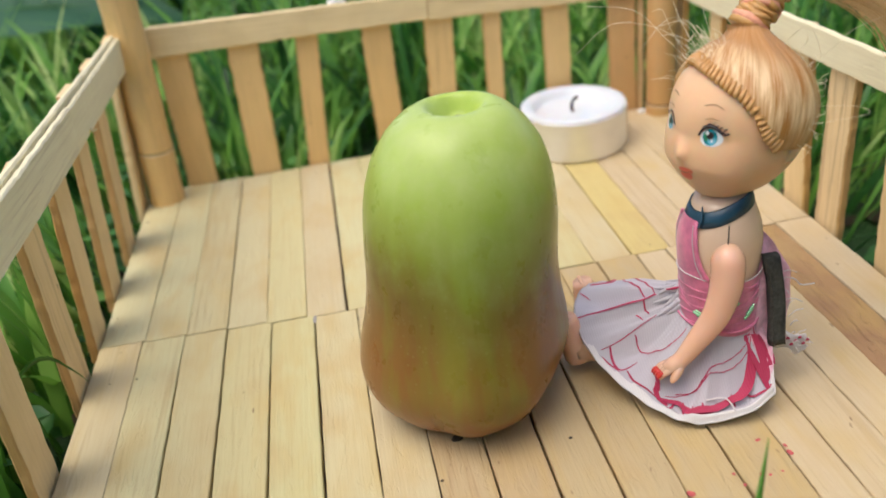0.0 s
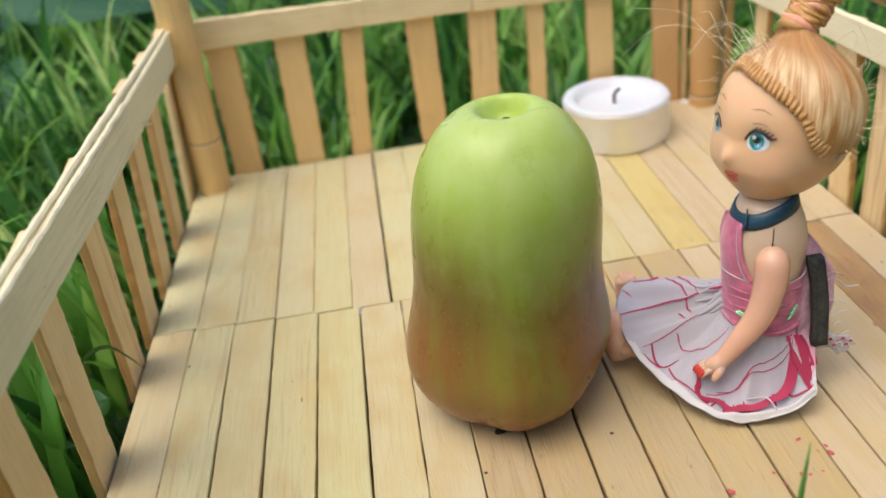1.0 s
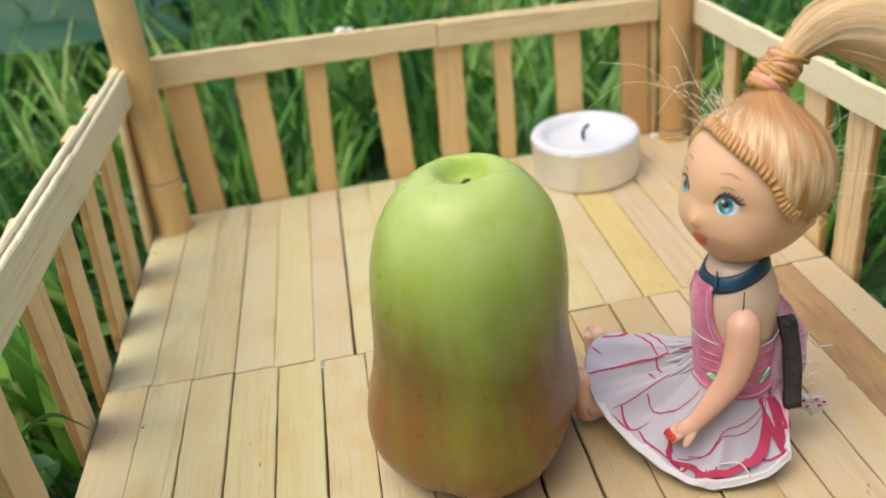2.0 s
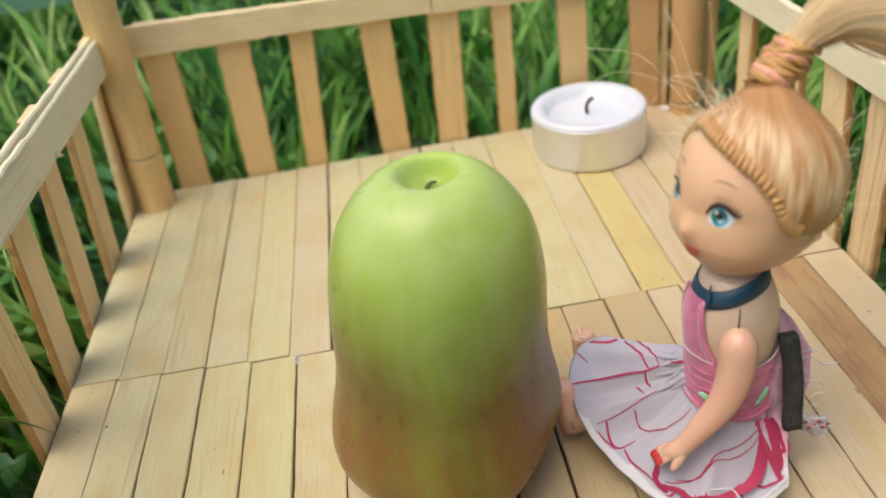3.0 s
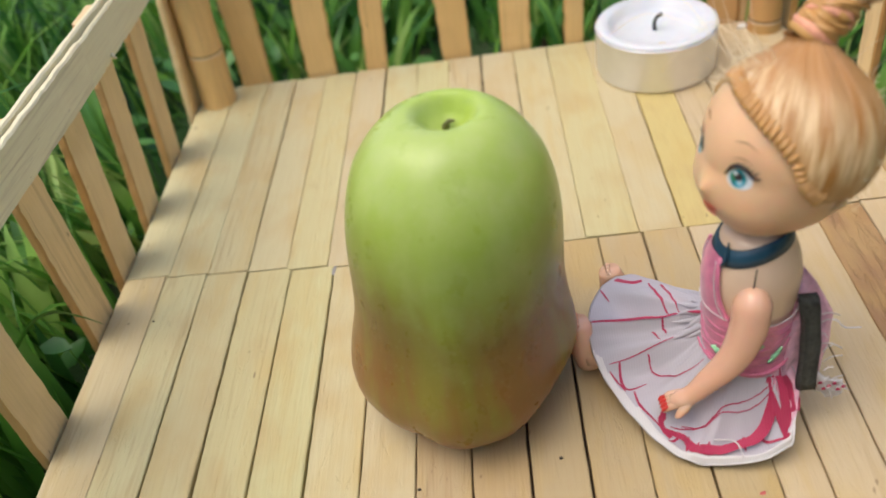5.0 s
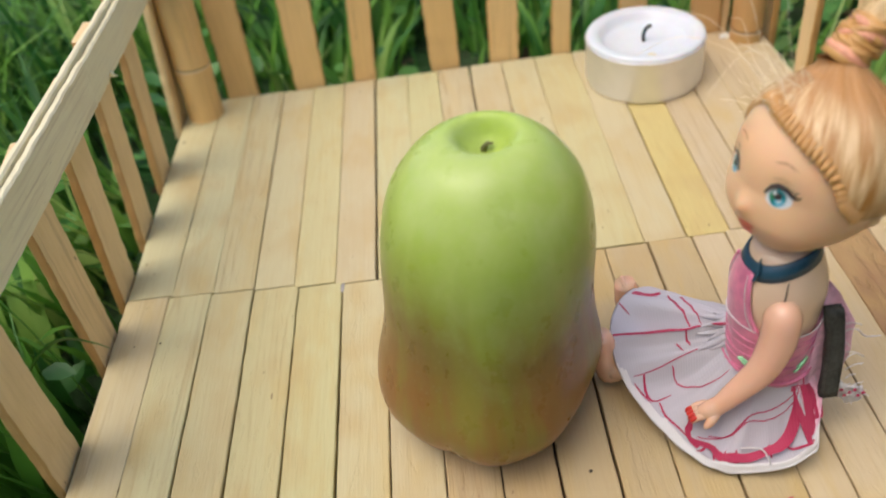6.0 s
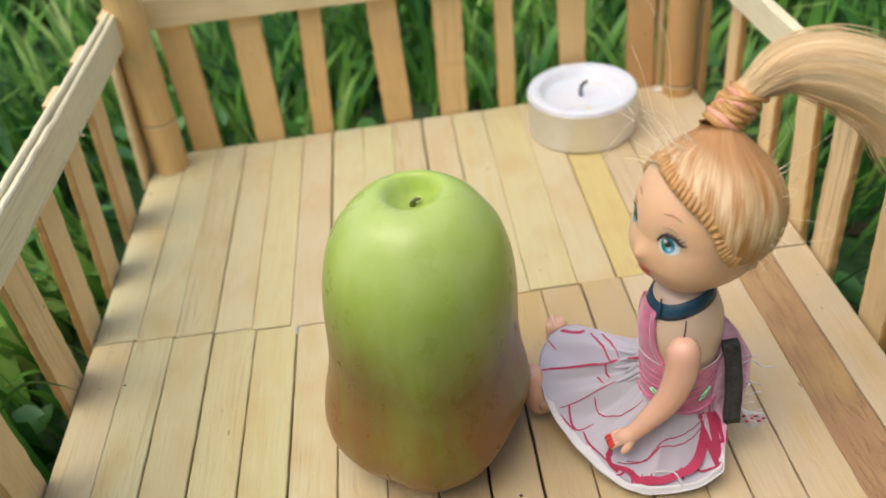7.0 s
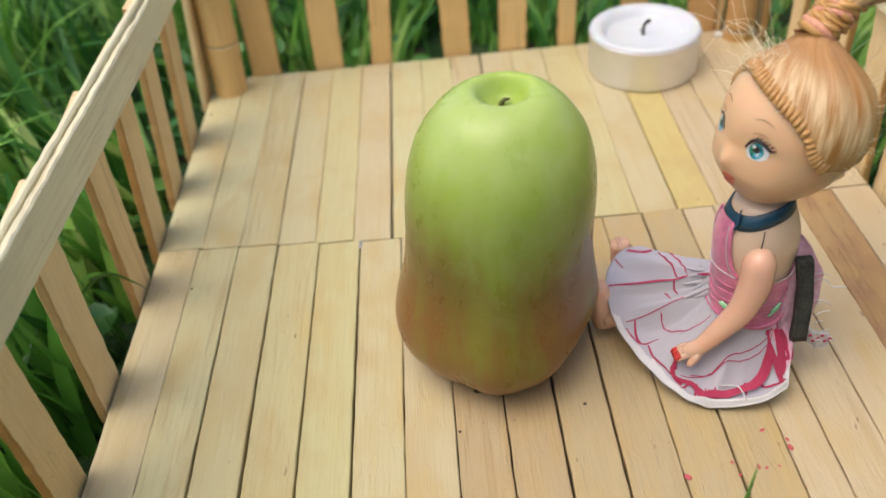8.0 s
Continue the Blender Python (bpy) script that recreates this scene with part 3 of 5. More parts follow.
def build_blade_clump():
    """A clump of broad upright blades close to the side of the deck."""
    r = random.Random(8)
    bm = bmesh.new()
    for y0, y1, n in ((-4.2, -1.9, 34), (-7.2, -5.0, 22), (0.2, 1.4, 8), (-9.8, -8.0, 14)):
        for _ in range(n):
            blade(bm, r, r.uniform(-7.6, -5.75), r.uniform(y0, y1), GZ - 0.3, r.uniform(3.6, 6.2), r.uniform(0.35, 0.62), r.uniform(0.0, 0.22), r.uniform(0.1, 0.9), r.uniform(1.2, 4.6))
    tagged(finish("grass_clump", bm, M_BLADE), "clump of broad bright green grass blades beside the deck", "grass", kind="stuff")


build_blade_clump()


# ---- deck ----
BACK, FRONT, LEFT, RIGHT = 9.15, -10.2, -4.97, 12.55


def build_floor():
    bm = bmesh.new()
    # unseen sheet added below the sticks so that their gaps look shaded
    for x0, x1, y0, y1 in ((LEFT + 0.15, RIGHT - 0.15, FRONT + 0.3, BACK - 0.15),):
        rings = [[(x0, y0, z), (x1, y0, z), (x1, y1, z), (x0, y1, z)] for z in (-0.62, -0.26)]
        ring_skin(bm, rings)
    floor = finish("floor", bm, M_GAP_DARK, False)
    tagged(floor, "miniature deck floor of pale wooden sticks laid side by side", "floor", kind="structure")
    front = [-4.97, -3.97, -2.99, -2.00, -0.96, 0.05, 1.04, 2.02, 3.00, 3.99, 4.97, 5.96, 6.93, 7.91, 8.66, 9.6, 10.58, 11.62, 12.55]
    back = [-4.97, -3.92, -2.94, -2.0, -1.07, -0.12, 0.82, 1.80, 2.75, 3.72, 4.70, 5.70, 6.87, 7.82, 8.8, 9.75, 10.6, 11.62, 12.55]
    gaps_f = {3: 0.04, 5: 0.045, 4: 0.028, 7: 0.035, 8: 0.038, 9: 0.05, 10: 0.05, 11: 0.03, 12: 0.045, 13: 0.035, 14: 0.03}
    gaps_b = {6: 0.06, 9: 0.05, 13: 0.045}
    r = random.Random(11)
    for row, (edges, gaps) in enumerate(((front, gaps_f), (back, gaps_b))):
        for i in range(len(edges) - 1):
            gl, gr = gaps.get(i, 0.016 - 0.004 * row), gaps.get(i + 1, 0.016 - 0.004 * row)
            x0, x1 = edges[i] + gl / 2, edges[i + 1] - gr / 2
            seam = interp((x0 + x1) / 2, [-5, -2, 0.5, 8, 12.5], [0.42, 0.24, 0.05, 0.10, 0.38]) + r.uniform(-0.02, 0.02)
            ya, yb = (FRONT + r.uniform(-0.1, 0.1), seam - 0.02) if row == 0 else (seam + 0.02, BACK + r.uniform(-0.05, 0.03))
            mat = W_FLOOR
            label = ""
            if row == 1 and i == 13:
                mat, label = W_YELLOW, "yellow-stained stick"
            if i == 16 and row == 0:
                mat, label = W_BROWN, "brown-stained stick"
            chip = 0.07 if row == 0 and i in (2, 3) else 0.0
            bm = stick_mesh(yb - ya, x1 - x0 - chip, x1 - x0, 0.24, 100 * row + i, rough=0.008, segs=30, chamfer=0.020)
            lift = r.uniform(-0.016, 0.012)
            if (row == 0 and i in (0, 6)) or (row == 1 and i in (5, 8, 9, 12, 14, 15, 16, 17)):
                mat = W_ROSY if i >= 14 else W_PINK
            # front sticks by fruit and doll: tan with their shade in the colour
            if row == 0 and i >= 7 and i != 16:
                mat = W_TAN_SHADED if i < 13 else W_ROSY
            part("plank", bm, [mat, mat], floor, label, Matrix.Translation(((x0 + x1) / 2, ya, -0.12 + lift)), smooth=False)
    return floor


floor = build_floor()
bm = bmesh.new()
bmesh.ops.create_icosphere(bm, subdivisions=2, radius=0.09)
for v in bm.verts:
    v.co *= 1 + 0.35 * noise.noise(v.co * 14)
bmesh.ops.scale(bm, vec=(0.7, 1.7, 0.5), verts=bm.verts)
part("glue_blob", bm, M_GLUE_GREY, floor, "dried grey glue in a joint", Matrix.Translation((0.06, -0.08, -0.02)))


def stick_between(name, parent, p0, p1, across, w0, w1, th, mat, seed, round_b=False, round_a=False, label=""):
    """A stick from p0 to p1 whose width runs along 'across'."""
    p0, p1 = Vector(p0), Vector(p1)
    m = axes_pose(p0, across, p1 - p0)
    ragged = name == "rail"
    return part(name, stick_mesh((p1 - p0).length, w0, w1, th, seed, round_a, round_b, 0.015 if ragged else 0.017, 60 if ragged else 26), mat, parent, label, m, smooth=False)


def build_left_railing():
    top = empty("railing", -5.0, -1, 0)
    tagged(top, "side railing of flat wooden sticks glued upright to the deck edge", "railing", "railings of the deck")
    k = 0.10          # the whole side leans inwards
    def side_pt(y, z, off):
        return (-5.0 + k * z + off, y, z)
    # middle of each baluster at the floor and at the rail
    for i, (b, t, w) in enumerate(((8.28, 8.25, 1.2), (5.44, 5.40, 1.08), (3.03, 3.03, 1.05), (0.86, 0.78, 1.08), (-1.05, -1.56, 1.10), (-4.10, -4.55, 1.08), (-6.6, -7.1, 1.05), (-8.9, -9.2, 1.05))):
        d = (t - b) / 3.9
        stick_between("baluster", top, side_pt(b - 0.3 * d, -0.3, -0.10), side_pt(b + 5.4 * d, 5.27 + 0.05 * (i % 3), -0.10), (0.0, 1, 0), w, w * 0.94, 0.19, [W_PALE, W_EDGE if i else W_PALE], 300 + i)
    # doubled rail on the inner side: one strip against the balusters, two lengths before it
    tilt = (k, 0, 1)
    stick_between("rail", top, side_pt(8.3, 4.86, 0.075), side_pt(-9.9, 5.16, 0.075), tilt, 1.0, 1.0, 0.14, [W_RAIL, W_RAIL], 322)
    stick_between("rail", top, side_pt(1.62, 4.85, 0.232), side_pt(-10.0, 5.14, 0.25), tilt, 1.06, 1.02, 0.15, [W_RAIL, W_RAIL], 320)
    stick_between("rail", top, side_pt(8.4, 4.78, 0.22), side_pt(1.66, 4.82, 0.22), tilt, 1.0, 1.03, 0.13, [W_RAIL, W_RAIL], 321)
    return top


def build_back_railing():
    top = empty("railing", 4.0, 9.2, 0)
    tagged(top, "back railing of flat wooden sticks glued upright to the deck edge", "railing", "railings of the deck")
    bal = [(-3.26, -3.16, 0.95), (-1.2, -1.05, 0.93), (0.54, 0.93, 0.68), (3.02, 3.02, 0.9), (4.83, 4.99, 0.9), (6.56, 6.67, 0.57), (8.75, 8.72, 0.85), (10.95, 10.9, 0.88), (11.53, 11.53, 0.22)]
    for i, (b, t, w) in enumerate(bal):
        d = (t - b) / 4.1
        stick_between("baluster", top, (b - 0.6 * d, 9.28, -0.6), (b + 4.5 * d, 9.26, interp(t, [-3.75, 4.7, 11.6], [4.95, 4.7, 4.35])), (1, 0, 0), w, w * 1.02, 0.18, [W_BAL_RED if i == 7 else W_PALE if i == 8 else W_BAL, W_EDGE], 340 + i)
    stick_between("rail", top, (-3.75, 9.06, 4.72), (4.66, 9.06, 4.53), (0, 0, 1), 0.9, 0.78, 0.16, [W_RAIL_BACK, W_RAIL_BACK], 350)
    stick_between("rail", top, (4.69, 9.07, 4.46), (11.6, 9.07, 4.15), (0, 0, 1), 0.74, 0.7, 0.16, [W_RAIL_BACK, W_RAIL_BACK], 351)
    stick_between("rail", top, (-3.6, 9.43, 4.72), (11.6, 9.43, 4.2), (0, 0, 1), 0.8, 0.7, 0.12, [W_RAIL_BACK, W_RAIL_BACK], 352)
    return top


def build_right_railing():
    top = empty("railing", 12.6, 0, 0)
    tagged(top, "side railing of flat wooden sticks glued upright to the deck edge", "railing", "railings of the deck")
    for i, (b, t) in enumerate(((8.72, 8.70), (6.15, 6.1), (3.45, 3.5), (1.3, 1.7), (-0.2, -0.2), (-2.6, -2.4), (-4.8, -4.7), (-7.0, -6.9), (-9.2, -9.1))):
        d = (t - b) / 4.1
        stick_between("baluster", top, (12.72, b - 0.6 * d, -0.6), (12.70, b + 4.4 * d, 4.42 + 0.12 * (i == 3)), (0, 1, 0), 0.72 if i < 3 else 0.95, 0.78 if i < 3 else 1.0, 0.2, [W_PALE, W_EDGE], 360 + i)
    stick_between("rail", top, (12.52, 8.6, 4.15), (12.50, -10.0, 4.45), (0, 0, 1), 0.8, 0.72, 0.16, [W_RAIL, W_RAIL], 380)
    stick_between("rail", top, (12.90, 8.5, 3.98), (12.88, -9.9, 4.2), (0, 0, 1), 0.7, 0.7, 0.14, [W_RAIL, W_RAIL], 381)
    return top


def build_post(x0, y0, x1, y1, knots, wood_mat, tone, rad0=0.52):
    """A bamboo skewer post with a node line or two."""
    top = empty("corner_post", x0, y0, GZ)
    tagged(top, tone + " round bamboo corner post with a pale node line", "post", "corner posts of the deck")
    p0, p1 = Vector((x0, y0, GZ)), Vector((x1, y1, 8.5))
    m = axes_pose(p0, (1, 0, 0), p1 - p0)
    L = (p1 - p0).length
    bm = bmesh.new()
    tube(bm, [(0, L * i / 24, 0) for i in range(25)], [rad0 + 0.012 * math.sin(i * 1.7) for i in range(25)], 20)
    body = part("pole", bm, wood_mat, top, "", m)
    for z in knots:
        # pale node ring, then a dark ring that paints the shadow beside it
        for name, dz, mat, rad in (("node_line", 0.0, M_KNOT, rad0 + 0.015), ("node_shadow_ring", 0.06, M_KNOT_DARK, rad0 + 0.007)):
            bm = bmesh.new()
            a0 = L * (z + dz - GZ) / (8.5 - GZ)
            tube(bm, [(0, a0 - 0.03, 0), (0, a0 - 0.015, 0), (0, a0 + 0.015, 0), (0, a0 + 0.03, 0)], [rad - 0.03, rad, rad, rad - 0.03], 20)
            part(name, bm, mat, top, "", m)
    return top


def glue_blob(parent, p, r, seed):
    """A dried drop of white glue."""
    bm = bmesh.new()
    bmesh.ops.create_icosphere(bm, subdivisions=2, radius=r)
    for v in bm.verts:
        v.co *= 1 + 0.3 * noise.noise(v.co * 9 + Vector((seed, 0, 0)))
    bmesh.ops.scale(bm, vec=(1.5, 0.8, 0.7), verts=bm.verts)
    part("glue_blob", bm, M_GLUE, parent, "dried white glue", Matrix.Translation(p))


side_rail = build_left_railing()
back_rail = build_back_railing()
build_right_railing()
glue_blob(back_rail, (1.85, 9.2, 5.05), 0.13, 1.0)
glue_blob(back_rail, (2.15, 9.25, 5.02), 0.08, 4.0)
glue_blob(back_rail, (11.42, 8.75, 0.05), 0.12, 2.0)
bm = bmesh.new()
tube(bm, [(-4.32, 3.0, 4.42), (-4.18, 2.8, 4.40), (-4.02, 2.62, 4.48)], [0.05, 0.04, 0.008], 6)
part("splinter", bm, W_RAIL, side_rail, "pale torn splinter", smooth=False)
build_post(-4.42, 8.45, -3.93, 8.3, (1.67,), W_POST, "tan")
build_post(11.98, 8.62, 12.02, 8.55, (0.30,), W_POST_RED, "reddish brown", 0.47)


# ---- things on the deck ----
def build_fruit():
    bm = bmesh.new()
    rs = [0.0, 0.62, 0.98, 1.27, 1.54, 1.79, 1.97, 2.01, 1.95, 1.84, 1.78, 1.77, 1.77, 1.74, 1.65, 1.49, 1.22, 0.97, 0.73, 0.55, 0.43, 0.31, 0.14, 0.0]
    zs = [0.22, 0.10, 0.0, 0.10, 0.32, 0.62, 1.0, 1.35, 1.8, 2.3, 2.8, 3.3, 3.8, 4.25, 4.72, 5.15, 5.54, 5.78, 5.90, 5.92, 5.82, 5.64, 5.53, 5.49]
    n, m = 72, 66
    grid = []
    for j in range(m + 1):
        s = j / m * (len(rs) - 1)
        r0 = interp(s, range(len(rs)), rs)
        z0 = 1.017 * interp(s, range(len(zs)), zs)
        row = []
        for i in range(n):
            a = 2 * math.pi * i / n
            low = max(0, 1 - z0 / 4.2)
            lobe = 0.05 * low * math.sin(4 * a + 0.7) + 0.035 * low * abs(math.sin(4 * a + 2.0)) + 0.018 * math.sin(3 * a + z0 * 0.3) + 0.008 * math.sin(11 * a + 1.3) * (0.4 + low)
            rr = 0.965 * r0 * (1 + lobe)
            hollow = max(0.0, 1 - r0 / 0.95) if j > m / 2 else 0.0
            row.append(bm.verts.new((rr * math.cos(a) + 0.075 * z0 - 0.0022 * z0 * z0 + 0.10 * hollow, rr * math.sin(a) - 0.02 * z0 + 0.26 * hollow, z0 + 0.025 * math.sin(2 * a + 1) * r0 * (z0 > 5))) )
        grid.append(row)
    for a, b in zip(grid, grid[1:]):
        for i in range(n):
            k = (i + 1) % n
            bm.faces.new((a[i], a[k], b[k], b[i]))
    bmesh.ops.remove_doubles(bm, verts=bm.verts, dist=0.002)
    for _ in range(2):
        bmesh.ops.smooth_vert(bm, verts=bm.verts, factor=0.5, use_axis_x=True, use_axis_y=True, use_axis_z=True)
    zmin = min(v.co.z for v in bm.verts)
    bmesh.ops.translate(bm, verts=bm.verts, vec=(0, 0, -zmin))
    top = finish("fruit", bm, M_FRUIT)
    place(top, Matrix.Translation((2.93, -3.80, 0.0)))
    tagged(top, "waxy green rose apple blushing reddish brown towards its base", "fruit")
    bm = bmesh.new()
    tube(bm, [(0.40, 0.16, 5.47), (0.41, 0.16, 5.64), (0.47, 0.15, 5.70), (0.55, 0.15, 5.695)], [0.085, 0.06, 0.05, 0.025], 8, 0, 0.7)
    part("stem_scar", bm, M_SCAR, top, "small dark dried stem", Matrix.Translation((2.93, -3.80, 0)))
    # a dried sepal under the base
    bm = bmesh.new()
    bmesh.ops.create_icosphere(bm, subdivisions=3, radius=1.0)
    for v in bm.verts:
        v.co *= 1 + 0.3 * noise.noise(v.co * 1.7)
    bmesh.ops.scale(bm, vec=(0.12, 0.07, 0.06), verts=bm.verts)
    part("sepal", bm, M_DRIED, top, "blackened dry sepal", Matrix.Translation((2.55, -4.98, 0.03)) @ Matrix.Rotation(0.3, 4, "Z"))
    return top


build_fruit()


def build_candle():
    top = empty("tealight_candle", 8.6, 7.25, 0)
    tagged(top, "white tealight candle in a thin aluminium cup, unlit", "candle")
    m = Matrix.Translation((8.6, 7.25, 0))
    R, H, n = 1.63, 1.36, 64
    def lathe(prof, mat, name, label=""):
        bm = bmesh.new()
        rings = [[(r * math.cos(2 * math.pi * i / n), r * math.sin(2 * math.pi * i / n), z) for i in range(n)] for r, z in prof]
        ring_skin(bm, rings, caps=False)
        bmesh.ops.remove_doubles(bm, verts=bm.verts, dist=0.0005)
        return part(name, bm, mat, top, label, m)
    lathe([(0.0, 0.0), (R - 0.12, 0.0), (R - 0.03, 0.03), (R, 0.09), (R, H - 0.15), (R + 0.02, H - 0.13), (R + 0.015, H - 0.11), (R - 0.02, H - 0.115), (R - 0.04, H - 0.16), (R - 0.05, 0.2)], M_TIN, "cup")
    lathe([(R - 0.05, H - 0.30), (R - 0.012, H - 0.11), (R - 0.008, H - 0.05), (R - 0.04, H - 0.01), (R - 0.12, H + 0.005), (R - 0.30, H - 0.005), (R - 0.38, H - 0.06), (R - 0.45, H - 0.22), (R - 0.55, H - 0.30), (0.5, H - 0.33), (0.2, H - 0.30), (0.0, H - 0.29)], M_WAX, "wax")
    bm = bmesh.new()
    pts = curve_pts([(-0.02, 0, H - 0.35), (-0.05, 0, H - 0.1), (0.02, 0, H + 0.08), (0.16, 0.02, H + 0.15)], 10)
    tube(bm, pts, [0.05] * 11, 8)
    part("wick", bm, M_WICK, top, "burnt black wick", m)
    bm = bmesh.new()
    bmesh.ops.create_icosphere(bm, subdivisions=2, radius=0.11)
    bmesh.ops.scale(bm, vec=(1.3, 1, 0.25), verts=bm.verts)
    part("wax_fleck", bm, M_SOOT, top, "small yellow fleck", m @ Matrix.Translation((0.0, -0.85, H - 0.30)))
    return top


build_candle()


# ---- doll ----
HC = Vector((7.97, -4.42, 5.22))     # middle of the head
FACE = radians(17)                   # the face is turned this far from minus x towards minus y
CROWN = HC + Vector((0.25, 0.40, 1.30))
TC = Vector((7.68, -4.60, 0))        # axis of the body


def head_pt(az, el, off=0.0):
    """A point of the head; az: turn from the face's middle, el: height angle."""
    d = Vector((-math.cos(el) * math.cos(az), -math.cos(el) * math.sin(az), math.sin(el)))
    low = max(0.0, -d.z)
    p = Vector((d.x * 1.14, d.y * (1.12 - 0.10 * low * low), d.z * (1.20 if d.z > 0 else 1.20 + 0.20 * low)))
    a = abs((az + math.pi) % (2 * math.pi) - math.pi)
    muzzle = math.exp(-(a / 0.95) ** 2) * max(0.0, min(1.0, (-el - 0.05) / 0.35)) * max(0.0, min(1.0, (1.45 + el) / 0.5))
    cheek = math.exp(-((a - 0.70) ** 2) / 0.14 - ((el + 0.50) ** 2) / 0.08)
    nose = math.exp(-(a ** 2) / 0.010 - ((el + 0.26) ** 2) / 0.008)
    socket = math.exp(-((a - 0.46) ** 2) / 0.05 - ((el - 0.04) ** 2) / 0.03)
    mouth = math.exp(-(a ** 2) / 0.03 - ((el + 0.52) ** 2) / 0.010)
    p = p * (1 + 0.13 * muzzle + 0.07 * cheek + 0.10 * nose - 0.03 * socket + 0.03 * mouth)
    turn = Matrix.Rotation(FACE, 3, "Z")
    return HC + turn @ (p + d * off)


def add_patch(bm, mat, az0, el0, ra, re, off, tilt=0.0, rings=4, n=20, squash_low=1.0):
    """A painted oval lying on the head."""
    c = bm.verts.new(head_pt(az0, el0, off))
    prev = None
    for k in range(1, rings + 1):
        row = []
        for i in range(n):
            a = 2 * math.pi * i / n
            u, v = ra * k / rings * math.cos(a), re * k / rings * math.sin(a)
            v *= squash_low if v < 0 else 1.0
            u, v = u * math.cos(tilt) - v * math.sin(tilt), u * math.sin(tilt) + v * math.cos(tilt)
            row.append(bm.verts.new(head_pt(az0 + u, el0 + v, off)))
        for i in range(n):
            j = (i + 1) % n
            f = bm.faces.new((c, row[i], row[j])) if prev is None else bm.faces.new((prev[i], row[i], row[j], prev[j]))
            f.material_index = mat
        prev = row


def add_line(bm, mat, pts, w, off):
    """A painted line on the head through (az, el) points."""
    ps = curve_pts([(a, e, 0) for a, e in pts], 10)
    tube(bm, [head_pt(p.x, p.y, off) for p in ps], [w * (0.35 + 0.65 * math.sin(math.pi * min(1, 0.12 + i / 11))) for i in range(len(ps))], 6, mat)


def add_limb(bm, mat, ctrl, radii, n=14, steps=16, squash=1.0):
    pts = curve_pts(ctrl, steps)
    rr = [interp(i / steps, [k / (len(radii) - 1) for k in range(len(radii))], radii) for i in range(steps + 1)]
    tube(bm, pts, rr, n, mat, squash)


# hem of the skirt, round the seated doll, and the waist it hangs from
HEM = [(5.95, -2.40, 1.10), (5.36, -3.20, 1.14), (5.30, -4.15, 0.85), (5.72, -5.05, 0.45), (6.35, -5.82, 0.20), (7.05, -6.06, 0.10), (8.15, -6.02, 0.42),
       (8.36, -5.45, 1.00), (8.50, -4.80, 1.00), (8.35, -4.00, 0.60), (7.60, -3.35, 0.70), (6.75, -2.45, 0.90)]
WAIST = (7.68, -4.58, 1.62)


def loop_pt(ctrl, s):
    """A point on the smooth closed curve through ctrl, s in control steps."""
    n = len(ctrl)
    k = int(math.floor(s))
    f = s - k
    a, b, c, d = (ctrl[(k + i) % n] for i in (-1, 0, 1, 2))
    if k in (5, 6):
        # a cut corner of the cloth stays sharp
        c, b = Vector(c), Vector(b)
        p = b.lerp(c, f) + Vector((0, 0, 0.02 * math.sin(9 * f)))
        if k == 5:
            p.y -= 0.10 * math.sin(math.pi * f)
        return tuple(p)
    return tuple(0.5 * (2 * q + (r - p) * f + (2 * p - 5 * q + 4 * r - t) * f * f + (3 * q - p - 3 * r + t) * f ** 3) for p, q, r, t in zip(a, b, c, d))


def skirt_pt(s, f, lift=0.0):
    """A point of the skirt: s goes round with the hem's control points, f from waist (0) to hem (1)."""
    h = loop_pt(HEM, s)
    ang = math.atan2(h[1] - WAIST[1], h[0] - WAIST[0])
    w = (WAIST[0] + 0.66 * math.cos(ang), WAIST[1] + 0.72 * math.sin(ang), WAIST[2] - 0.18 * math.sin(-ang))
    e = 1 - (1 - f) ** 1.9
    near = 2.2 < s < 7.2
    z = w[2] + (h[2] - w[2]) * (e if near else 0.55 * f + 0.45 * e)
    hump = math.sin(math.pi * f)
    fold = 0.12 * math.sin(s * 4.1 + 0.9) * hump + 0.035 * math.sin(s * 9.3 + 4 * f) * hump + 0.015 * math.sin(s * 11.3 + 3 * f) * f + (0.015 + 0.03 * math.exp(-((s - 1.4) / 0.8) ** 2)) * math.sin(s * 23) * (1 - f)
    leg = 0.16 * math.exp(-((s - 0.55) / 0.5) ** 2) * hump + 0.20 * math.exp(-((s - 1.38) / 0.13) ** 2) * min(1, 2.5 * hump) * (1 - 0.6 * f) - 0.10 * math.exp(-((s - 1.75) / 0.2) ** 2) * hump - 0.08 * math.exp(-((s - 1.0) / 0.2) ** 2) * hump
    roll = 0.16 * math.exp(-((f - 0.92) / 0.05) ** 2) * interp(s, [3.2, 4.4, 6.0, 6.2], [0, 1, 1, 0])
    z += fold + leg + roll + lift
    return (w[0] + (h[0] - w[0]) * f, w[1] + (h[1] - w[1]) * f, max(0.04, z))


def hairline(az):
    a = (az - 0.053 + math.pi) % (2 * math.pi) - math.pi
    return interp(a, [-math.pi, -1.8, -1.35, -1.15, -0.95, -0.7, -0.4, 0, 0.25, 0.47, 0.75, 0.95, 1.08, 1.25, 1.76, math.pi],
                  [-0.40, -0.32, -0.15, 0.22, 0.56, 0.78, 0.84, 0.79, 0.73, 0.64, 0.49, 0.29, -0.02, -0.22, -0.32, -0.40])


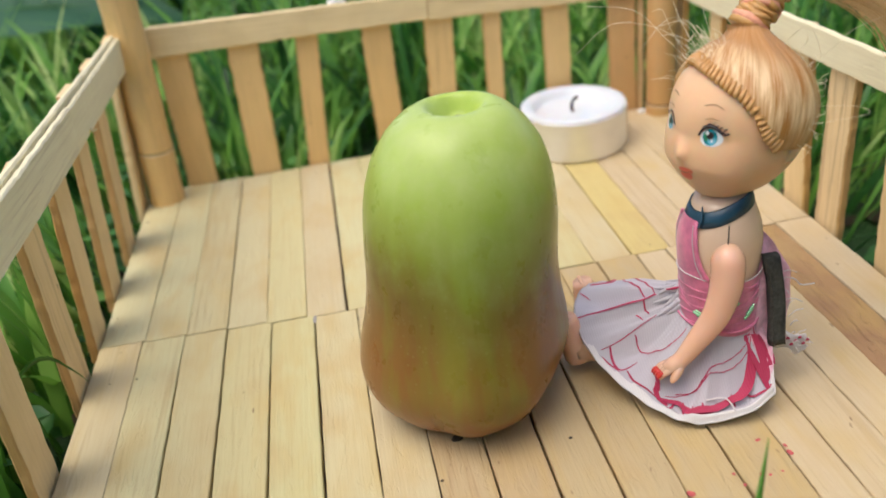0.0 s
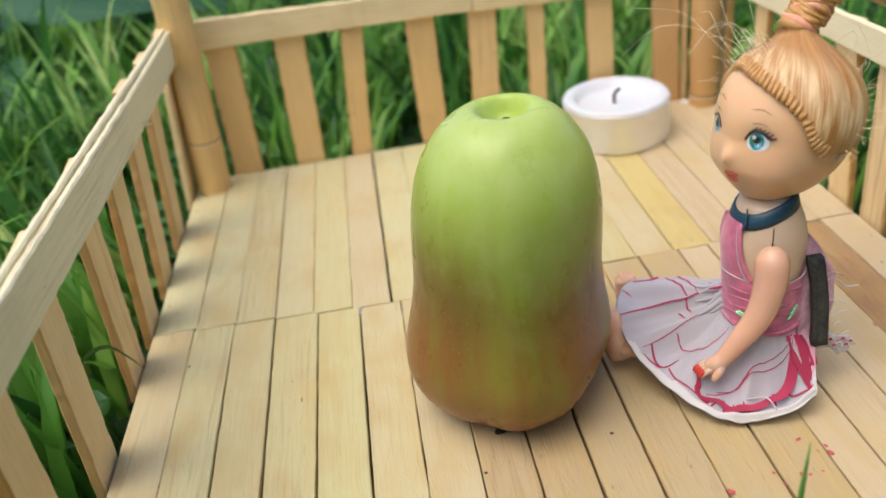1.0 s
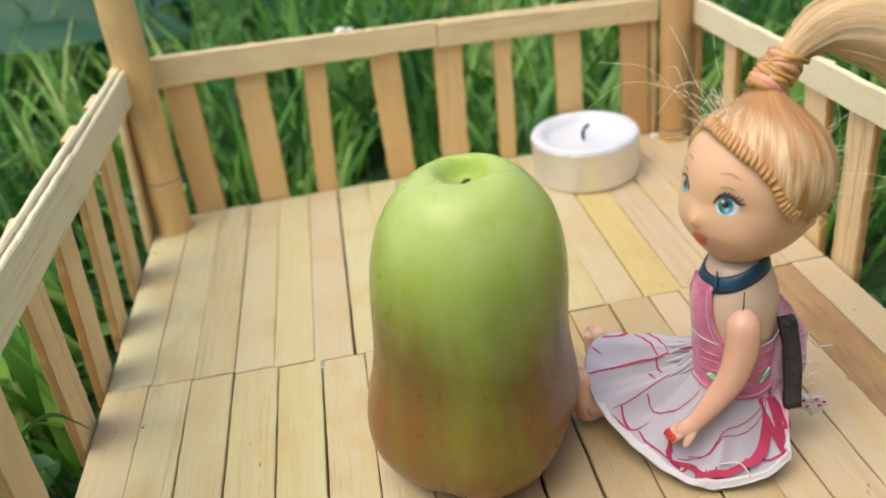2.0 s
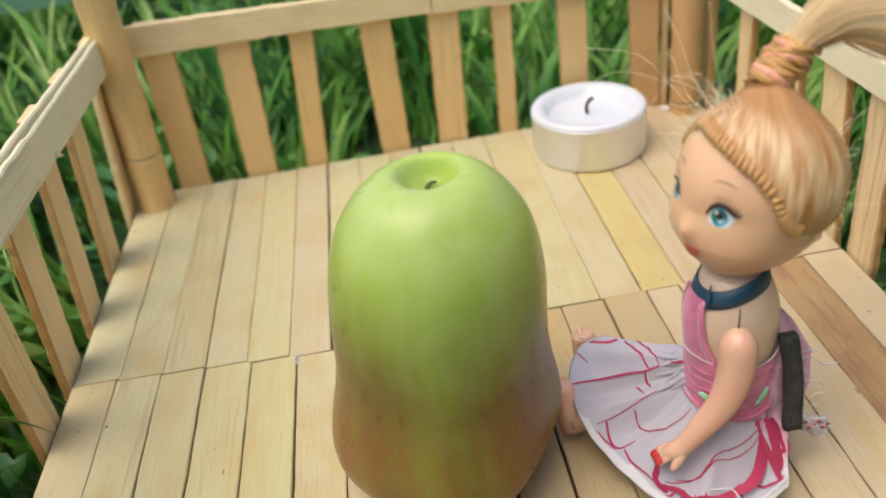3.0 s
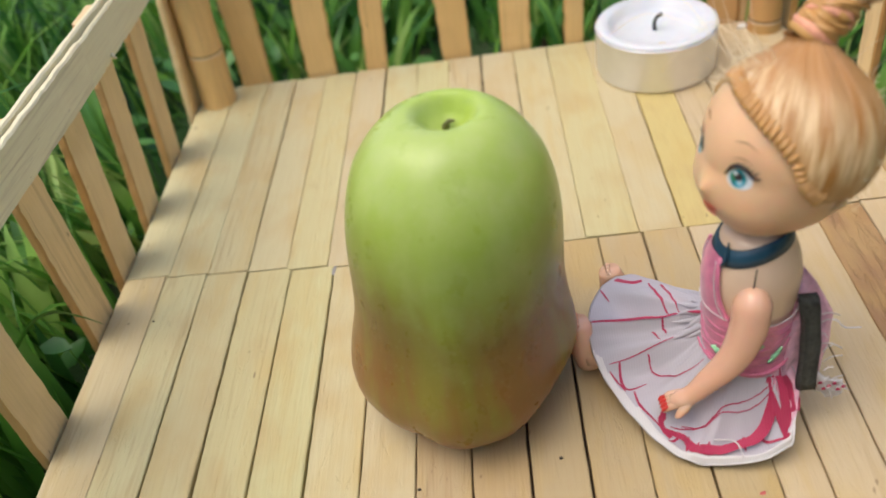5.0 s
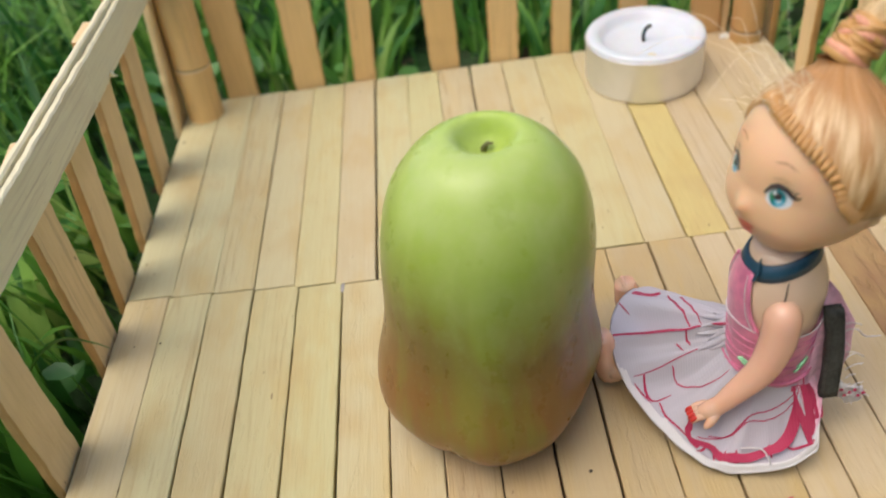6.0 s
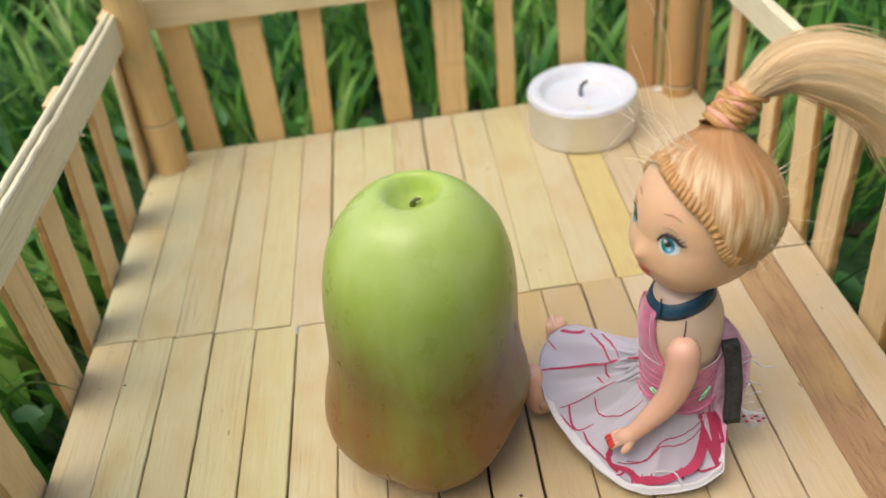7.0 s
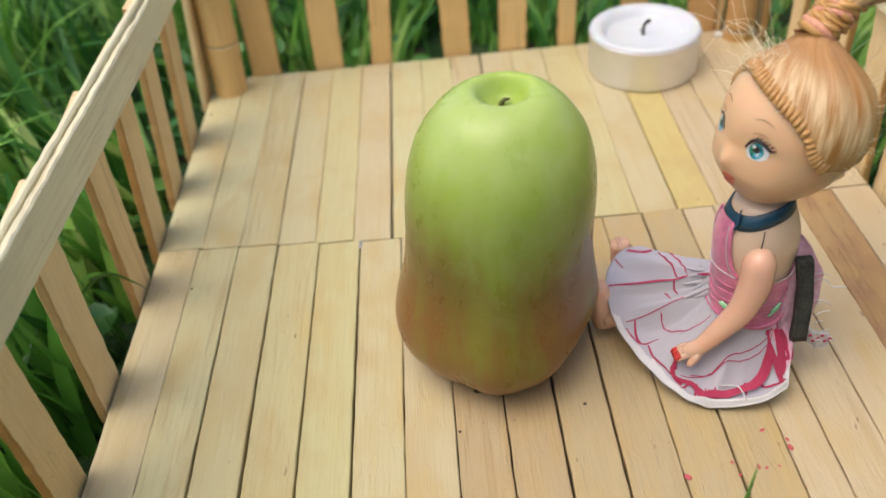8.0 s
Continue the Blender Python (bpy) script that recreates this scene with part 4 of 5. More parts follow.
def hair_pt(az, f, extra=0.0):
    """The combed-up hair: f from the hairline (0) to the tie on the crown (1)."""
    p0 = head_pt(az, hairline(az), 0.0)
    d0, dc = (p0 - HC).normalized(), (CROWN - HC).normalized()
    ang = d0.angle(dc)
    axis = d0.cross(dc).normalized()
    d = Matrix.Rotation(ang * f * 0.97, 3, axis) @ d0
    r0 = (p0 - HC).length
    rad = r0 * (1 - f) + 1.18 * f + 0.03 + 0.06 * math.sin(math.pi * min(1.0, 0.10 + f * 0.9))
    w = (az - 0.053 + math.pi) % (2 * math.pi) - math.pi
    rad += 0.02 * math.exp(-((f - 0.09) / 0.06) ** 2) * max(0.0, min(1.0, (w + 0.9) / 0.2)) * max(0.0, min(1.0, (1.35 - w) / 0.2))
    rad += 0.004 * math.sin(az * 44 + 5 * f) + 0.02 * noise.noise(Vector((az * 5, f * 1.2, 2.0))) + extra
    p = HC + d * rad
    up = dc
    flat = (d0 - dc * d0.dot(dc)).normalized()
    ring = CROWN + flat * 0.33 + up * 0.02
    s = max(0.0, (f - 0.62) / 0.38)
    s = s * s * (3 - 2 * s)
    return p.lerp(ring, s)


def build_doll():
    mats = [M_SKIN, M_BODY, M_HAIR, M_BRAID, M_PINK, M_SKIRT, M_NAVY, M_PAD, M_EYEW, M_IRIS, M_DARK, M_LIP, M_BROW, M_NAIL, M_HEM, M_PRINT, M_SHINE, M_HAIR_DARK, M_LIMB, M_IRIS_BLUE, M_IRIS_GREEN, M_FLAP, M_TAIL, M_ELASTIC, M_STRAND]
    SKIN, BODY, HAIR, BRAID, PINK, SKIRT, NAVY, PAD, EYEW, IRIS, DARK, LIP, BROW, NAIL, WHITE, PRINT, SHINE, HAIRD, LIMB, IRISB, IRISG, FLAP, TAIL, ELASTIC, STRAND = range(25)
    bm = bmesh.new()
    lay = bm.loops.layers.uv.verify()
    # head
    n, m = 128, 96
    rows = []
    for j in range(m + 1):
        el = -math.pi / 2 + math.pi * j / m
        rows.append([bm.verts.new(head_pt(2 * math.pi * i / n, el)) for i in range(n)])
    for a, b in zip(rows, rows[1:]):
        for i in range(n):
            k = (i + 1) % n
            bm.faces.new((a[i], b[i], b[k], a[k])).material_index = SKIN
    bmesh.ops.remove_doubles(bm, verts=bm.verts, dist=0.001)
    # face paint
    for s in (1, -1):
        e = 0.43 if s > 0 else -0.44
        g = 1.0 if s > 0 else 0.85
        add_patch(bm, EYEW, e + s * 0.02, -0.02, 0.168 * g, 0.132 * g, 0.008, 0.10 * s, squash_low=0.75)
        add_patch(bm, IRIS, e, 0.0, 0.108 * g, 0.118 * g, 0.013, squash_low=0.9)
        add_patch(bm, IRISB, e + 0.03, -0.04, 0.06, 0.05, 0.016)
        add_patch(bm, IRISG, e - 0.055, 0.01, 0.04, 0.065, 0.016)
        add_patch(bm, DARK, e, 0.025, 0.052, 0.054, 0.019)
        add_patch(bm, EYEW, e - 0.04, 0.06, 0.028, 0.03, 0.022)
        add_patch(bm, EYEW, e + 0.03, -0.04, 0.015, 0.02, 0.022)
        add_line(bm, DARK, [(e - s * 0.17, 0.01), (e - s * 0.08, 0.135), (e + s * 0.06, 0.145), (e + s * 0.19, 0.06), (e + s * 0.27, 0.08)], 0.028 if s > 0 else 0.014, 0.012 if s > 0 else 0.004)
        for q in (-0.06, 0.0, 0.06, 0.12, 0.18) if s > 0 else ():
            add_line(bm, DARK, [(e + s * q, 0.14 - max(0, q) * 0.3), (e + s * (q + 0.025), 0.175 - max(0, q) * 0.3), (e + s * (q + 0.06), 0.205 - max(0, q) * 0.35)], 0.012, 0.012)
        add_line(bm, BROW, [(e - s * 0.14, 0.41), (e + s * 0.02, 0.435), (e + s * 0.18, 0.38)], 0.008, 0.005)
        add_line(bm, BROW, [(e - s * 0.10, 0.23), (e + s * 0.02, 0.255), (e + s * 0.14, 0.22)], 0.006, 0.005)
    add_patch(bm, LIP, 0.09, -0.445, 0.13, 0.034, 0.010)
    add_patch(bm, LIP, 0.09, -0.51, 0.10, 0.068, 0.016)
    add_line(bm, BROW, [(-0.04, -0.455), (0.09, -0.468), (0.23, -0.425)], 0.008, 0.022)
    # combed-up hair
    nn, mm = 160, 34
    uvs, faces, rows = {}, [], []
    for j in range(mm + 1):
        f = j / mm
        row = []
        for i in range(nn):
            az = 2 * math.pi * i / nn
            v = bm.verts.new(hair_pt(az, f, -0.10 if j == 0 else 0.0))
            uvs[v] = (i / nn * 2.2, f)
            row.append(v)
        rows.append(row)
    for a, b in zip(rows, rows[1:]):
        for i in range(nn):
            k = (i + 1) % nn
            f = bm.faces.new((a[i], b[i], b[k], a[k]))
            f.material_index = HAIR
            for lp in f.loops:
                u, w = uvs[lp.vert]
                lp[lay].uv = (u + (2.2 if i == nn - 1 and lp.vert in (a[k], b[k]) else 0), w)
    # rolled twist along the hairline
    azs, run, last = [], 1.0, None
    for i in range(400):
        az = -0.62 + 1.89 * i / 400
        p = hair_pt(az, 0.0, 0.0)
        run += (p - last).length if last else 0.0
        last = p
        if run > 0.088:
            azs.append(az)
            run = 0.0
    for az in azs:
        p = hair_pt(az, 0.0, 0.0)
        k = min(2.6, 1.45 / (p - HC).angle(CROWN - HC))
        p1, p2 = hair_pt(az + 0.02, 0.05 * k, 0.016), hair_pt(az + 0.08, 0.15 * k, -0.01)
        tube(bm, curve_pts([p, p1, p2], 6), [0.022, 0.038, 0.044, 0.044, 0.040, 0.032, 0.015], 8, HAIRD)
    for s in (1, -1):
        add_limb(bm, SKIN, [head_pt(s * 1.66, -0.20, -0.02), head_pt(s * 1.69, -0.32, 0.0), head_pt(s * 1.62, -0.46, -0.02)], [0.04, 0.09, 0.04], 10, 8)
    # tie, wrapped band and ponytail
    up = (CROWN - HC).normalized()
    up = (up + Vector((0.72, -0.12, 0.05))).normalized()
    xa = up.orthogonal().normalized()
    ya = up.cross(xa)
    add_limb(bm, BRAID, [CROWN - up * 0.05, CROWN + up * 0.3, CROWN + up * 0.62], [0.32, 0.29, 0.27], 18, 8)
    add_limb(bm, ELASTIC, [CROWN + up * 0.0, CROWN + up * 0.09, CROWN + up * 0.18], [0.29, 0.34, 0.29], 20, 6)
    for q in range(9):
        c = CROWN + up * (0.19 + 0.045 * q)
        ring = [c + (xa * math.cos(a) + ya * math.sin(a)) * (0.285 + 0.02 * math.sin(3 * a + 2 * q)) + up * (0.04 + 0.05 * (q % 3)) * math.sin(a + 1.9 * q) for a in (2 * math.pi * i / 24 for i in range(25))]
        tube(bm, ring, [0.040 + 0.016 * math.sin(i * 1.3 + q) for i in range(25)], 8, (BRAID, HAIRD, ELASTIC, BRAID)[q % 4])
    top = CROWN + up * 0.52
    tail = [top] + [CROWN + Vector(p) for p in ((0.66, 0.05, 0.66), (1.02, 0.03, 0.83), (1.55, -0.05, 0.76), (2.15, -0.17, 0.48), (2.75, -0.33, -0.05), (3.2, -0.46, -0.9))]
    for lock in range(5):
        before = set(bm.faces)
        off = Vector((0, 0, 0)) if lock == 0 else Vector((0.0, 0.22 * math.cos(lock * 1.6), 0.20 * math.sin(lock * 1.6)))
        steps = 40
        pts = curve_pts([p + off * interp(i, [0, 2, 6], [0.15, 0.6, 1.3]) for i, p in enumerate(tail)], steps)
        sc = 1.0 if lock == 0 else 0.6
        rad = [sc * interp(i / steps, [0, 0.08, 0.25, 0.5, 0.9, 1], [0.22, 0.23, 0.34, 0.52, 0.66, 0.14]) for i in range(steps + 1)]
        rings = tube(bm, pts, rad, 44, TAIL, 0.9)
        tu = {v: (i / 44 * 1.6 + lock * 0.37, 0.18 + j / steps * 0.22) for j, rg in enumerate(rings) for i, v in enumerate(rg)}
        for f in set(bm.faces) - before:
            for lp in f.loops:
                lp[lay].uv = tu.get(lp.vert, (0, 0))
    def hair_uv(faces, u, v):
        for f in faces:
            for lp in f.loops:
                lp[lay].uv = (u, v)
    # single hairs over the ponytail
    r = random.Random(12)
    core = curve_pts(tail, 24)
    for q in range(90):
        phi, rho = r.uniform(0, 6.28), r.uniform(0.92, 1.06) * r.choice((1.0, 1.0, 1.0, 1.12))
        i0, i1 = r.randint(0, 6), r.randint(17, 24)
        drift, pts = r.uniform(-0.5, 0.5), []
        for i in range(i0, i1 + 1):
            d = (core[min(i + 1, 24)] - core[max(i - 1, 0)]).normalized()
            a = Vector((0, 1, 0)) - d * d.y
            a.normalize()
            b = d.cross(a)
            rad = rho * interp(i / 24, [0, 0.08, 0.25, 0.5, 0.9, 1], [0.22, 0.235, 0.36, 0.55, 0.68, 0.60])
            ang = phi + drift * i / 24
            pts.append(core[i] + (a * math.cos(ang) + b * math.sin(ang)) * rad)
        before = len(bm.faces)
        tube(bm, pts, [0.006] * len(pts), 3, TAIL, caps=False)
        bm.faces.ensure_lookup_table()
        hair_uv(bm.faces[before:], r.uniform(0, 3), r.uniform(0.15, 0.55))
    # loose strands
    r = random.Random(5)
    for q in range(84):
        az = r.uniform(-1.3, 0.15) if q < 54 else r.uniform(1.6, 3.0)
        f0 = r.uniform(0.03, 0.6)
        p = hair_pt(az, f0, 0.0)
        d = (p - HC).normalized()
        L = r.uniform(0.12, 0.4) if q % 6 else r.uniform(0.8, 1.9)
        side = Vector((r.uniform(-1, 0.4), r.uniform(-0.3, 1), r.uniform(-0.6, 0.8)))
        bend = Vector((r.uniform(-1, 1), r.uniform(-1, 1), r.uniform(-1, 0.3)))
        tube(bm, curve_pts([p - d * 0.05, p + d * 0.35 * L + side * 0.1 * L, p + d * 0.6 * L + side * 0.4 * L, p + d * 0.65 * L + side * 0.8 * L + bend * 0.3 * L], 9), [0.0033] * 10, 4, STRAND)
    # neck and body
    add_limb(bm, BODY, [TC + Vector((0.02, 0.0, 3.2)), TC + Vector((0.10, 0.03, 3.7)), TC + Vector((0.22, 0.1, 4.3))], [0.50, 0.36, 0.34], 18, 8)
    zz, rxs, rys = [0.25, 0.9, 1.5, 2.1, 2.6, 3.0, 3.3, 3.5, 3.7, 3.9], [0.70, 0.66, 0.63, 0.64, 0.70, 0.72, 0.68, 0.62, 0.55, 0.46], [0.78, 0.76, 0.70, 0.63, 0.64, 0.67, 0.66, 0.60, 0.52, 0.45]
    def tp(z, a, off=0.0):
        return TC + Vector(((interp(z, zz, rxs) + off) * math.cos(a), (interp(z, zz, rys) + off) * math.sin(a), z))
    def torso(off, lo, hi, mat, steps=14, a0=0.0, a1=2 * math.pi, wave=0.0):
        k = 36
        full = a1 - a0 > 6.2
        rings = [[tp(lo + (hi - lo) * j / steps + (wave * math.sin(2 * (a0 + (a1 - a0) * i / k) + 1) if j in (0, steps) else 0), a0 + (a1 - a0) * i / k, off) for i in range(k + (not full))] for j in range(steps + 1)]
        ring_skin(bm, rings, closed=full, caps=full and off == 0, mat=mat)
    torso(0.0, 0.25, 3.9, BODY, 26)
    torso(0.05, 1.42, 2.50, PINK, 10, wave=0.04)
    # bib and back of the top, narrowing upwards
    for mid, half in ((math.pi, 0.92),):
        rings = []
        for j in range(13):
            f = j / 12
            z = 2.44 + 1.14 * f
            h = half * (1 - 0.50 * f ** 0.8)
            rings.append([tp(z, mid - h + 2 * h * i / 16, 0.045) for i in range(17)])
        ring_skin(bm, rings, closed=False, caps=False, mat=PINK)
    for q in range(6):
        z = 1.52 + 0.15 * q
        ring = [tp(z + 0.06 * math.sin(2 * a + q) + 0.03 * math.sin(5 * a + 2 * q), a, 0.052) for a in (2 * math.pi * i / 48 for i in range(49))]
        tube(bm, ring, [0.012 + 0.008 * math.sin(i + q) for i in range(49)], 6, PINK)
    # shiny sequins on the sash
    for a0, a1, z0, z1 in ((208, 232, 1.80, 1.72), (212, 234, 1.84, 1.76), (214, 230, 1.76, 1.70), (282, 300, 1.70, 1.84), (286, 302, 1.78, 1.90), (262, 274, 1.98, 2.06)):
        pts = [tp(z0 + (z1 - z0) * i / 12 + 0.012 * math.sin(i * 2.3), math.radians(a0 + (a1 - a0) * i / 12), 0.075) for i in range(13)]
        tube(bm, pts, [0.014 + 0.016 * abs(math.sin(i * 1.7)) for i in range(13)], 5, SHINE)
    # edge piping of the bib
    for s in (-1, 1):
        add_limb(bm, PINK, [tp(2.5, math.pi + s * 0.92, 0.05), tp(2.8, math.pi + s * 0.70, 0.05), tp(3.2, math.pi + s * 0.55, 0.05), tp(3.56, math.pi + s * 0.46, 0.06)], [0.03, 0.035, 0.035, 0.03], 8, 12)
    # pale piping along the upper edge
    ring = [tp(2.50 + 0.04 * math.sin(2 * a + 1), a, 0.058) for a in (2 * math.pi * i / 48 for i in range(49))]
    tube(bm, ring, [0.009] * 49, 6, WHITE)
    for s in (-1, 1):
        add_limb(bm, WHITE, [tp(2.5, math.pi + s * 0.80, 0.062), tp(2.8, math.pi + s * 0.60, 0.062), tp(3.2, math.pi + s * 0.46, 0.062), tp(3.5, math.pi + s * 0.38, 0.065)], [0.006, 0.008, 0.008, 0.006], 6, 12)
    # ribbon collar hugging the neck, lower at the chest
    rings = []
    for i in range(49):
        a = 2 * math.pi * i / 48
        zc = 3.78 + 0.19 * math.cos(a) + 0.015 * math.sin(3 * a)
        rings.append([tp(zc - 0.14, a, 0.0), tp(zc - 0.14, a, 0.016), tp(zc - 0.02, a, 0.026), tp(zc + 0.12, a, 0.030), tp(zc + 0.13, a, 0.0)])
    ring_skin(bm, rings, caps=False, mat=NAVY)
    add_limb(bm, NAVY, [tp(3.50, math.pi + 0.55, 0.07), tp(3.62, math.pi + 0.60, 0.07), tp(3.84, math.pi + 0.5, 0.07)], [0.05, 0.05, 0.02], 8, 6, 0.5)
    # shoulder seam
    add_limb(bm, DARK, [tp(3.55, math.radians(256), 0.0), tp(3.25, math.radians(254), 0.003), tp(2.95, math.radians(250), 0.003)], [0.010, 0.013, 0.010], 6, 8)
    # arms
    add_limb(bm, LIMB, [(7.55, -5.12, 3.16), (7.50, -5.26, 2.98), (7.44, -5.36, 2.5), (7.26, -5.40, 1.95), (6.92, -5.38, 1.45), (6.70, -5.35, 1.13), (6.54, -5.33, 0.99), (6.42, -5.29, 0.91)], [0.15, 0.29, 0.28, 0.24, 0.19, 0.155, 0.165, 0.12], 18, 32)
    for q in range(4):
        p = Vector((6.47, -5.40 + 0.09 * q, 0.93 - 0.02 * q))
        add_limb(bm, LIMB, [p + Vector((0.10, 0.0, 0.04)), p + Vector((-0.08, 0.01, -0.01)), p + Vector((-0.22, 0.01, -0.12))], [0.075, 0.068, 0.04], 8, 8)
        add_limb(bm, NAIL, [p + Vector((-0.15, 0.0, 0.0)), p + Vector((-0.21, 0, -0.05)), p + Vector((-0.245, 0, -0.11))], [0.025, 0.045, 0.025], 8, 5)
    add_limb(bm, LIMB, [(6.68, -5.38, 1.06), (6.56, -5.48, 0.94), (6.47, -5.51, 0.83), (6.43, -5.51, 0.77)], [0.08, 0.085, 0.065, 0.03], 10, 10)
    add_limb(bm, LIMB, [(7.62, -3.98, 3.1), (7.72, -3.86, 2.7), (7.85, -3.80, 2.1), (7.95, -3.78, 1.5), (7.9, -3.7, 1.1)], [0.2, 0.28, 0.26, 0.2, 0.14], 14, 16)
    # legs and feet
    add_limb(bm, LIMB, [(7.5, -4.6, 0.5), (6.5, -4.15, 0.55), (5.6, -3.78, 0.55), (5.28, -3.66, 0.5)], [0.45, 0.42, 0.30, 0.30], 14, 12)
    add_limb(bm, LIMB, [(5.32, -3.66, 0.30), (5.20, -3.62, 0.70), (5.08, -3.58, 1.22)], [0.31, 0.30, 0.20], 14, 10)
    add_limb(bm, LIMB, [(7.5, -4.2, 0.5), (6.8, -3.1, 0.55), (6.15, -2.35, 0.50), (5.95, -2.15, 0.45)], [0.45, 0.42, 0.30, 0.28], 14, 12)
    add_limb(bm, LIMB, [(6.05, -2.15, 0.30), (5.97, -2.10, 0.60), (5.88, -2.06, 0.98)], [0.30, 0.29, 0.20], 14, 10)
    for bx, by, bz in ((5.10, -3.58, 1.22), (5.90, -2.06, 0.93)):
        for q in range(4):
            c = Vector((bx - 0.04, by - 0.13 + 0.085 * q, bz + 0.05))
            add_limb(bm, LIMB, [c - Vector((0.0, 0, 0.1)), c, c + Vector((0.0, 0, 0.04))], [0.06, 0.055, 0.03], 8, 4)
    # skirt: gathered at the waist, draped over the legs, white turned hem
    k, st = 216, 40
    rows = [[bm.verts.new(skirt_pt(12 * i / k, j / st)) for i in range(k)] for j in range(st + 1)]
    under = []
    for i in range(k):
        x, y, z = skirt_pt(12 * i / k, 0.93)
        under.append(bm.verts.new((x, y, max(0.02, z - 0.10))))
    rows.append(under)
    for j, (a, b) in enumerate(zip(rows, rows[1:])):
        for i in range(k):
            q = (i + 1) % k
            s = 12 * i / k
            f = bm.faces.new((a[i], a[q], b[q], b[i]))
            edge = interp(s, [0, 1.2, 2, 3, 4, 5, 6, 6.4, 7, 12], [1.2, 1.2, 0.93, 0.86, 0.90, 0.84, 0.84, 0.9, 1.2, 1.2])
            f.material_index = WHITE if (j + 0.5) / st > edge else FLAP if 6.2 < s < 7.4 else SKIRT
    hem = [Vector(skirt_pt(1.1 + 5.3 * i / 90, 0.99, 0.015)) for i in range(91)]
    tube(bm, hem, [0.005 + 0.010 * (i / 90) ** 1.5 + 0.004 * math.sin(i * 0.9) * i / 90 for i in range(91)], 8, WHITE)
    def print_line(pts, w0, w1):
        cs = curve_pts([(s, f, 0) for s, f in pts], 28)
        ps = [Vector(skirt_pt(c.x % 12, c.y, 0.006)) for c in cs]
        rings = []
        for i, p in enumerate(ps):
            d = (ps[min(i + 1, 28)] - ps[max(i - 1, 0)]).normalized()
            side = d.cross(Vector((0, 0, 1))).normalized() * (w0 + (w1 - w0) * i / 28) * (0.45 + 0.55 * math.sin(math.pi * min(1, 0.1 + i / 30)))
            rings.append([p - side, p + Vector((0, 0, 0.006)), p + side])
        ring_skin(bm, rings, closed=False, caps=False, mat=PRINT)
    for pts, w0, w1 in (
            (((1.3, 0.97), (1.4, 0.55), (1.4, 0.23), (0.9, 0.06)), 0.045, 0.02), (((0.12, 0.95), (0.2, 0.75), (-0.15, 0.65)), 0.07, 0.05),
            (((0.1, 0.60), (0.7, 0.35), (1.2, 0.23)), 0.03, 0.025), (((-0.2, 0.62), (0.35, 0.34), (0.85, 0.2)), 0.025, 0.02),
            (((2.15, 0.88), (2.1, 0.62), (2.0, 0.25)), 0.015, 0.025), (((2.15, 0.78), (2.6, 0.84), (2.65, 0.62)), 0.03, 0.02),
            (((2.7, 0.78), (3.15, 0.84), (3.7, 0.78)), 0.025, 0.03), (((2.15, 0.50), (2.6, 0.47), (3.0, 0.32), (3.3, 0.08)), 0.025, 0.02),
            (((3.6, 0.72), (4.4, 0.42), (5.2, 0.22), (6.3, 0.10)), 0.02, 0.02), (((3.75, 0.62), (4.6, 0.40), (5.5, 0.26), (6.4, 0.14)), 0.02, 0.015),
            (((3.5, 0.80), (3.95, 0.68), (4.4, 0.72), (4.9, 0.70), (5.35, 0.58)), 0.07, 0.20), (((5.15, 0.64), (5.55, 0.48), (5.85, 0.28), (6.05, 0.08)), 0.17, 0.12), (((4.15, 0.72), (4.5, 0.80), (4.9, 0.78)), 0.08, 0.06),
            (((3.85, 0.74), (3.8, 0.92)), 0.025, 0.03), (((4.0, 0.66), (4.15, 0.86)), 0.025, 0.02), (((4.3, 0.66), (4.35, 0.84)), 0.02, 0.02), (((4.6, 0.68), (4.7, 0.82)), 0.02, 0.025),
            (((6.6, 0.15), (6.25, 0.45), (6.02, 0.84)), 0.10, 0.14), (((5.6, 0.46), (5.75, 0.70), (6.1, 0.88)), 0.05, 0.04), (((5.3, 0.56), (5.35, 0.74)), 0.03, 0.03), (((2.25, 0.9), (2.65, 0.86)), 0.02, 0.02),
            (((3.3, 0.62), (3.45, 0.76), (3.75, 0.82)), 0.05, 0.07), (((1.45, 0.33), (1.75, 0.30)), 0.04, 0.03), (((1.62, 0.42), (1.85, 0.36)), 0.03, 0.02), (((0.55, 0.98), (0.75, 0.85)), 0.02, 0.02), (((11.6, 0.6), (11.9, 0.4)), 0.03, 0.02)):
        print_line(pts, w0 * (0.95 if w0 < 0.06 else 1.2), w1 * (0.95 if w1 < 0.06 else 1.25))
    for pts, w0, w1 in ((((6.95, 0.25), (6.85, 0.6), (6.62, 0.92)), 0.13, 0.20), (((6.9, 0.1), (6.5, 0.4), (6.3, 0.7)), 0.02, 0.02)):
        print_line(pts, w0, w1)
    # bunched pleats where the cloth is gathered at the front of the waist
    for q in range(13):
        s = 0.35 + 0.15 * q
        up = 0.16 * math.sin(math.pi * (q + 0.5) / 13)
        pts = [Vector(skirt_pt(s + 0.04 * math.sin(3 * q) * g, g * (0.15 + 0.05 * (q % 3)), 0.015)) + Vector((0, 0, up * (1 - g) ** 2)) for g in (i / 10 for i in range(11))]
        tube(bm, pts, [0.058 * (1 - i / 10) ** 0.6 + 0.006 for i in range(11)], 8, SKIRT)
        if q % 3 == 1:
            tube(bm, [p + Vector((-0.02, -0.03, 0.045)) for p in pts[:7]], [0.018, 0.024, 0.026, 0.024, 0.02, 0.016, 0.01], 6, PRINT)
